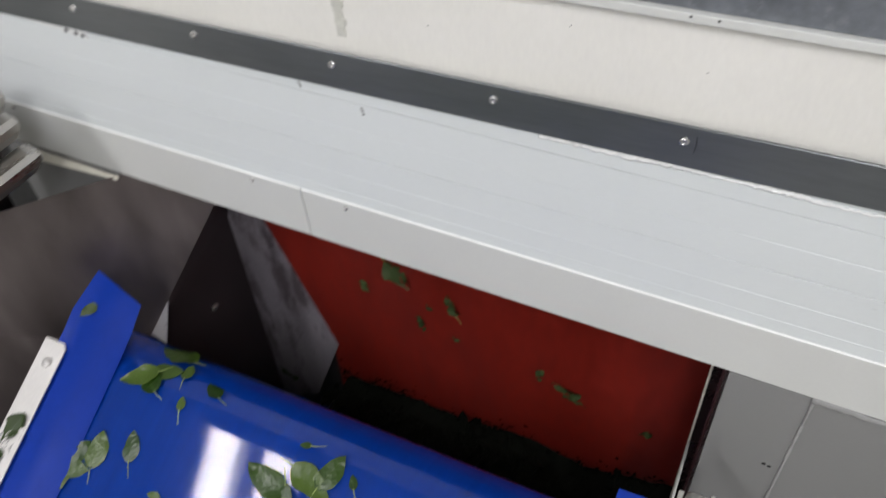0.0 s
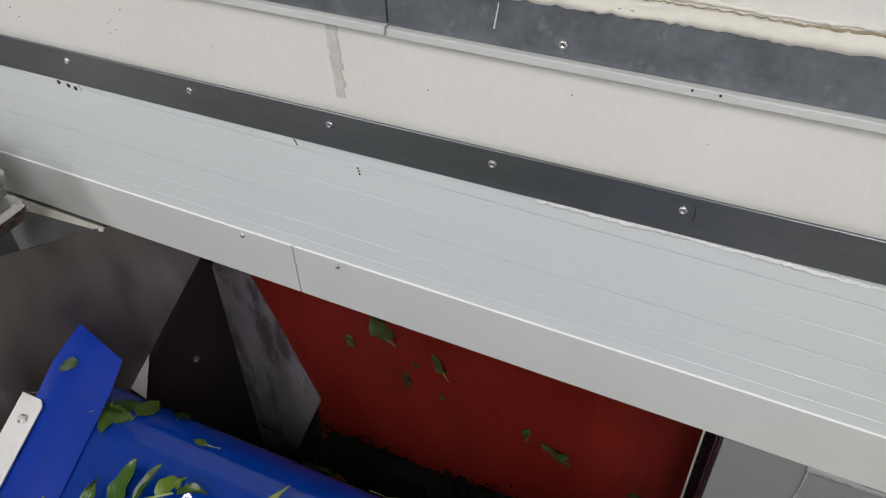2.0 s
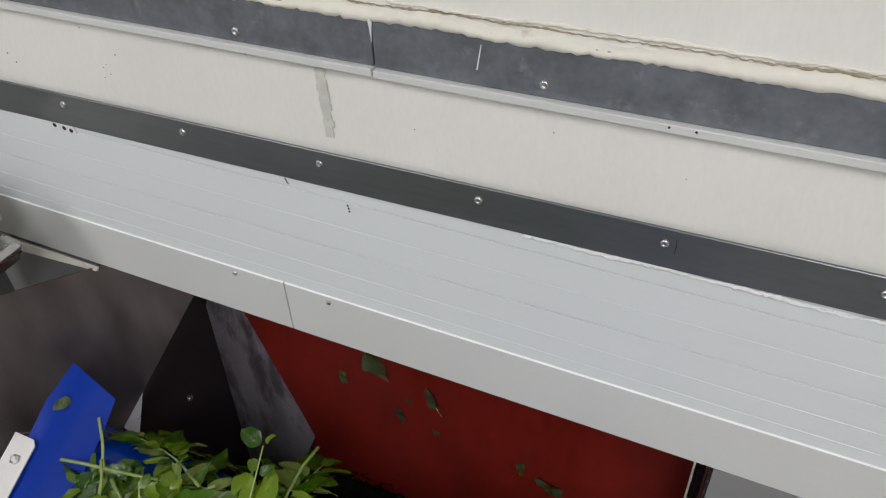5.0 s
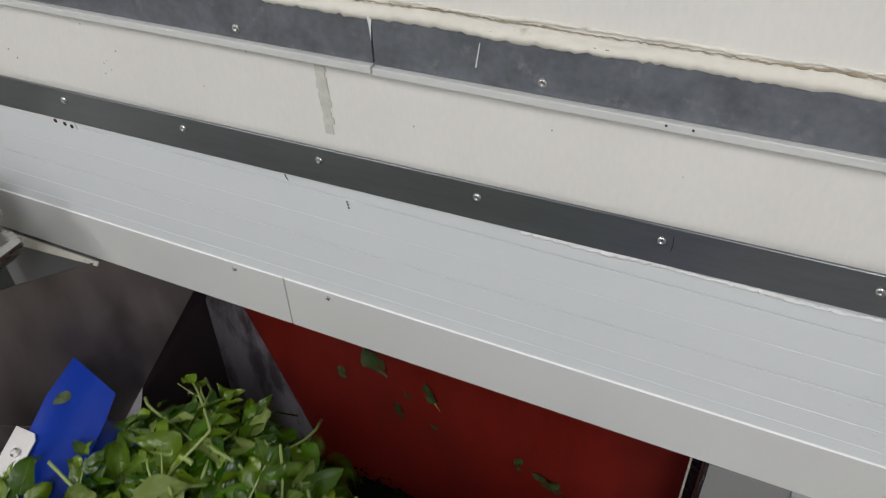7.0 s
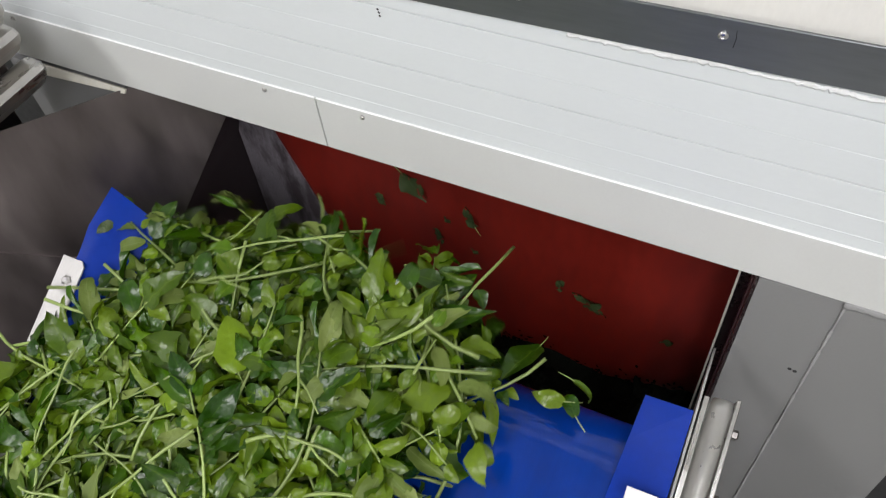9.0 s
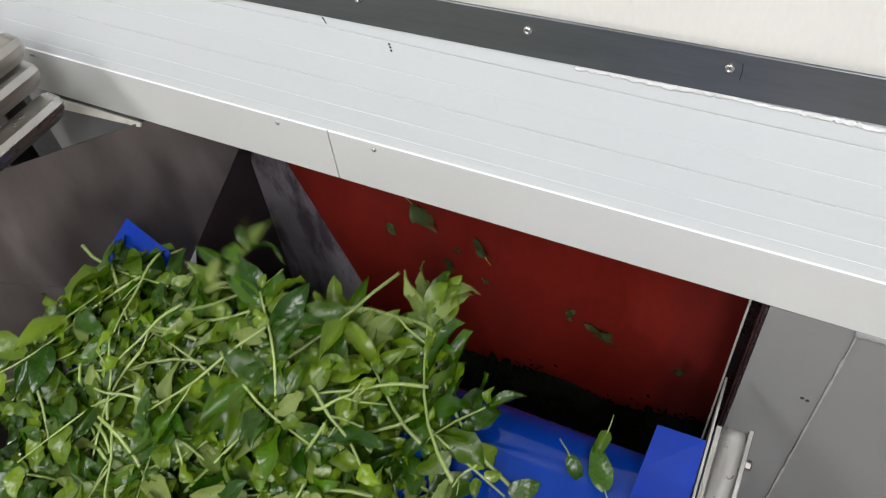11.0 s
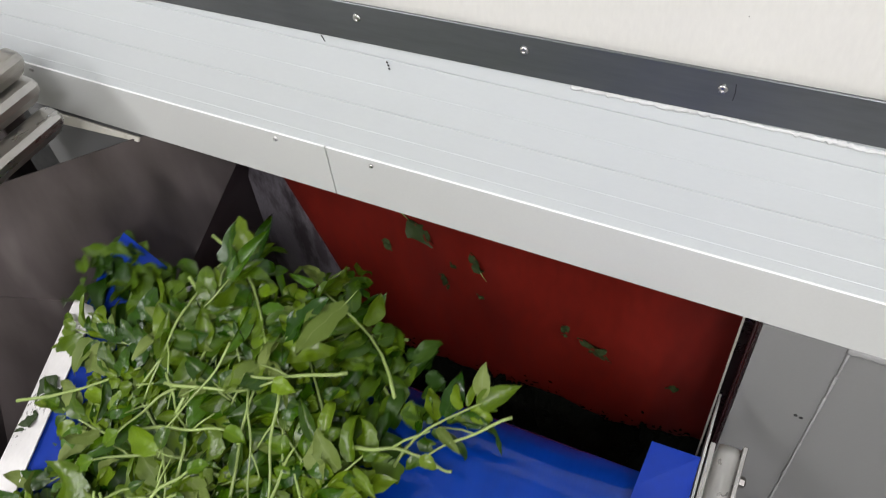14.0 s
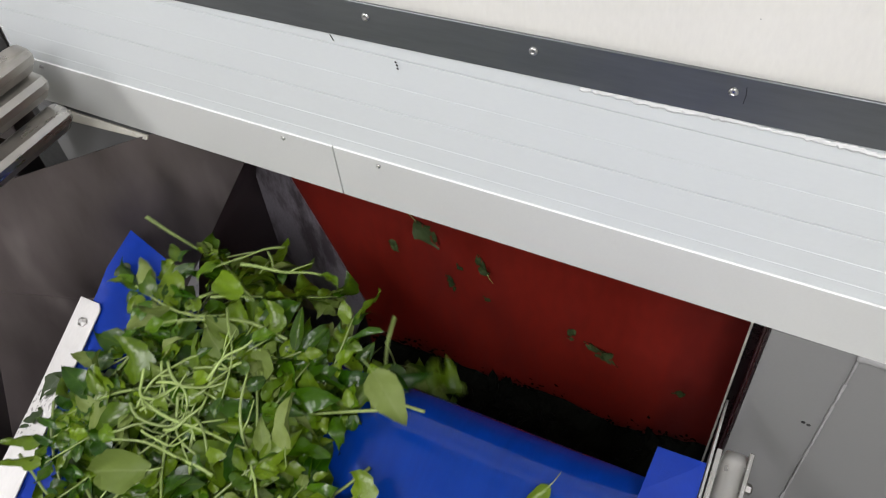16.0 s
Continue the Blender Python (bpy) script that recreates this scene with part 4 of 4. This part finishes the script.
for i, (x, s, spin, k, sc) in enumerate(LOOSE):
    ob = thing("loose_leaf", (0, 0, 0), "single fresh green leaf lying on the belt", "leaf", "loose leaves on the belt")
    bl = new("blade", FLAT[k % 5] if s > -0.3 else LEAVES[k])
    bl.parent = ob
    bl.matrix_basis = Matrix.Translation((0, -0.03 * sc, 0.001)) @ Matrix.Scale(sc, 4)
    st = new("stalk", STALK)
    st.parent = ob
    st.matrix_basis = Matrix.Translation((0, -0.03 * sc, 0.001))
    ride(ob, x, s, 0.004, spin, (rnd.uniform(-5, 5), rnd.uniform(-8, 8)), 500 + i)


# large single leaves on top of the pile: across, along, height, spin, size
for i, (x, b, h, spin, sc, mat) in enumerate(((0.0, -1.160, 0.125, 155, 1.5, LEAF_PALE), (-0.19, -1.573, 0.11, 110, 1.7, LEAF_PALE), (-0.166, -1.344, 0.12, 80, 1.05, LEAF_LIME),
                                              (0.003, -1.432, 0.11, 20, 1.15, LEAF_PALE), (0.105, -1.36, 0.085, 235, 1.3, LEAF_PALE), (-0.07, -0.80, 0.115, 40, 1.3, LEAF_LIME), (-0.13, -0.60, 0.10, 300, 1.3, LEAF_PALE))):
    ob = thing("large_leaf", (0, 0, 0), "large single herb leaf on top of the pile", "leaf", "large leaves on the pile")
    bl = new("blade", leaf_mesh("blade", 0.062, 0.034, 0.16, 0.5, 80 + i, mat, 0.05))
    bl.parent = ob
    bl.matrix_basis = Matrix.Translation((0, -0.03 * sc, 0.001)) @ Matrix.Scale(sc, 4)
    st = new("stalk", STALK)
    st.parent = ob
    st.matrix_basis = Matrix.Translation((0, -0.03 * sc, 0.001))
    ride(ob, x, b, h, spin, (rnd.uniform(-8, 8), rnd.uniform(-10, 10)), 560 + i)


def bare_stem(seed, length, curve):
    """A stripped stalk lying along y: a bent stem with a fork and a torn stub."""
    rnd = random.Random(seed)
    ob = thing("cut_stem", (0, 0, 0), "pale green cut herb stem lying on the leaves", "herb stem", "cut stems on the pile")
    w = rnd.choice((-1, 1))
    pts = []
    for i in range(11):
        t = i / 10
        a = curve * (t - 0.5)
        if abs(curve) > 0.05:
            r = length / curve
            pts.append(Vector((w * r * (1 - math.cos(a)) + 0.002 * math.sin(9 * t + seed), r * math.sin(a), 0.004 * math.sin(5 * t + seed))))
        else:
            pts.append(Vector((0.002 * math.sin(9 * t + seed), length * (t - 0.5), 0.003 * math.sin(5 * t + seed))))
    th = rnd.uniform(0.0019, 0.0028)
    part("stem", tube(pts, th, th * 0.6), STEM, ob, "", True)
    k = rnd.randrange(3, 8)
    d = (pts[k + 1] - pts[k]).normalized()
    side = Vector((-d.y, d.x, 0.2)) * rnd.choice((-1, 1))
    ln = rnd.uniform(0.018, 0.05)
    part("fork", tube([pts[k], pts[k] + (d * 0.7 + side * 0.5) * ln * 0.5, pts[k] + (d + side * 0.55) * ln], th * 0.7, th * 0.4, 5), STEM, ob, "", True)
    if rnd.random() < 0.6:
        lf = part("leaf", rnd.choice(SMALL), None, ob)
        lf.matrix_parent_inverse = Matrix.Identity(4)
        lf.matrix_basis = Matrix.Translation(pts[-1]) @ pose(0, 0, 0, rnd.uniform(-15, 15), rnd.uniform(-30, 30), rnd.uniform(-40, 40))
    return ob


# long stems on top of the pile: across, along, height, spin, length
LONG_STEMS = [(-0.12, -0.854, 0.115, 138, 0.16), (-0.116, -0.995, 0.125, 143, 0.2), (-0.285, -0.946, 0.11, -174, 0.13), (-0.194, -1.148, 0.115, -154, 0.12), (0.223, -0.987, 0.02, 153, 0.06),
              (-0.22, -1.06, 0.11, 100, 0.1), (0.07, -0.99, 0.105, -121, 0.12), (-0.225, -0.97, 0.12, 153, 0.11), (-0.023, -1.294, 0.12, -152, 0.14), (0.21, -1.19, 0.04, 132, 0.13),
              (-0.119, -1.256, 0.12, 167, 0.13), (0.175, -1.238, 0.02, 91, 0.06), (0.007, -1.29, 0.12, -159, 0.13), (0.135, -1.242, 0.09, -75, 0.09), (-0.187, -1.31, 0.11, 145, 0.1)]
for i, (x, b, h, spin, ln) in enumerate(LONG_STEMS):
    ride(bare_stem(300 + i, ln, 0.25 * math.sin(i * 2.3)), x, b, h, spin, (rnd.uniform(-6, 6), 0), 580 + i)
# a knot of strongly bent stems, then stems strewn over the whole pile
rnd = random.Random(57)
for i in range(13):
    ride(bare_stem(330 + i, rnd.uniform(0.07, 0.12), rnd.uniform(1.0, 2.6)), -0.15 + rnd.uniform(-0.06, 0.06), -1.475 + rnd.uniform(-0.05, 0.05), 0.095 + rnd.random() * 0.02, rnd.uniform(200, 340), (rnd.uniform(-14, 14), rnd.uniform(-10, 10)), 600 + i)
BARE = [bare_stem(360 + i, rnd.uniform(0.07, 0.19), rnd.uniform(-0.9, 0.9)) for i in range(14)]
for i in range(66):
    b = -0.46 - 1.3 * (i + rnd.random()) / 66
    lo, hi = left_side(b) + 0.08, right_side(b) - 0.03
    x = lo + (hi - lo) * rnd.random()
    edge = min(1, (right_side(b) - x) / 0.12 + 0.2, (x - left_side(b)) / 0.06 + 0.4)
    h = 0.012 + depth(b) * edge * float(np.interp(x, [-0.4, -0.3, -0.1], [0.5, 0.7, 1.0])) * rnd.uniform(0.75, 1.08)
    ob = BARE[i] if i < 14 else copy_thing(BARE[i % 14], Matrix.Identity(4))
    ride(ob, x, b, h, rnd.uniform(0, 360), (rnd.uniform(-9, 9), rnd.uniform(-6, 6)), 800 + i)


def motions():
    """Everything on the belt moves with it, goes over the end roller and drops into the chute."""
    for ob, x, b, h, turn, seed in RIDERS + [(c, 0.0, b, 0.0, Matrix.Identity(4), 700 + k) for c, b, k in CLUMPS]:
        rnd = random.Random(seed)
        lie = on_belt if b > -0.42 else matted
        let_go = R * radians(rnd.uniform(70, 95)) if b > -0.42 else overhang(x) + R2 * radians(rnd.uniform(30, 42) if 700 <= seed < 800 else rnd.uniform(36, 60))
        if x < (-0.27 if -1.23 < b < -1.1 else -0.33):
            let_go = rnd.uniform(0.0, 0.03) if -1.23 < b < -1.1 else rnd.uniform(0.03, 0.07)
        elif -1.25 < b < -1.11 and (580 <= seed < 600 or (-0.12 < x < 0.1 and not 700 <= seed < 800)):
            let_go = b + SPEED * rnd.uniform(15.2, 15.42)
        elif b < -1.24:
            let_go += float(np.interp(x, [-0.3, -0.15, -0.02, 0.12], [0.03, 0.0, -0.08, -0.10]))
        elif b < -0.72:
            let_go -= float(np.interp(x, [0.06, 0.16], [0.0, 0.04])) if b < -0.95 else 0.0
            let_go -= float(np.interp(-b, [0.72, 0.77, 0.85, 0.91, 0.95, 1.0, 1.1, 1.2], [0, 0.03, 0.05, 0.05, 0.02, 0.035, 0.035, 0.05]))
        t_go = (let_go - b) / SPEED
        rows = []

        def belt_pose(t):
            p, a = lie(x, b + SPEED * t, h)
            return Matrix.Translation(p) @ Matrix.Rotation(a, 4, "X") @ turn

        times = [0.0]
        t_on = -b / SPEED
        t = 1.0
        while t < min(t_on, 16.0):
            times.append(t)
            t += 1.0
        t = max(t_on, 0.05)
        while t < min(t_go, 16.2):
            times.append(t)
            t += 0.25
        rows = [(t, belt_pose(t)) for t in times]
        if t_go < 16.2:
            t0 = max(t_go, 0.0) if t_go > 0 else 0.0
            if rows[-1][0] > t0 - 0.04:
                rows.pop()
            m0 = belt_pose(t0)
            rows.append((t0, m0))
            p0, a0 = lie(x, let_go, h)
            vy, vz = SPEED * math.cos(a0) + 0.15, SPEED * math.sin(a0)
            rest_z, drift = rnd.uniform(0.16, 0.30) + float(np.interp(t_go, [8.0, 15.5], [0.0, 0.15])), rnd.uniform(-0.05, 0.05)
            spin = rnd.uniform(-140, -40)
            last = None
            for k in range(1, 9):
                d = k * 0.08
                z = p0.z + vz * d - 4.9 * d * d
                y = min(p0.y + vy * d, 0.10)
                stop = z < rest_z
                z = max(z, rest_z)
                last = Matrix.Translation((p0.x + drift * d, y, z)) @ Matrix.Rotation(radians(spin) * d, 4, "X") @ m0.to_3x3().to_4x4()
                rows.append((t0 + d, last))
                if stop:
                    break
            if rows[-1][0] < 16.2:
                rows.append((max(16.3, rows[-1][0] + 0.3), last))
                rows.insert(-1, (rows[-2][0] + 0.1, last))
        else:
            if rows[-1][0] < 16.0:
                rows.append((16.0, belt_pose(16.0)))
        walk(ob, rows)


motions()
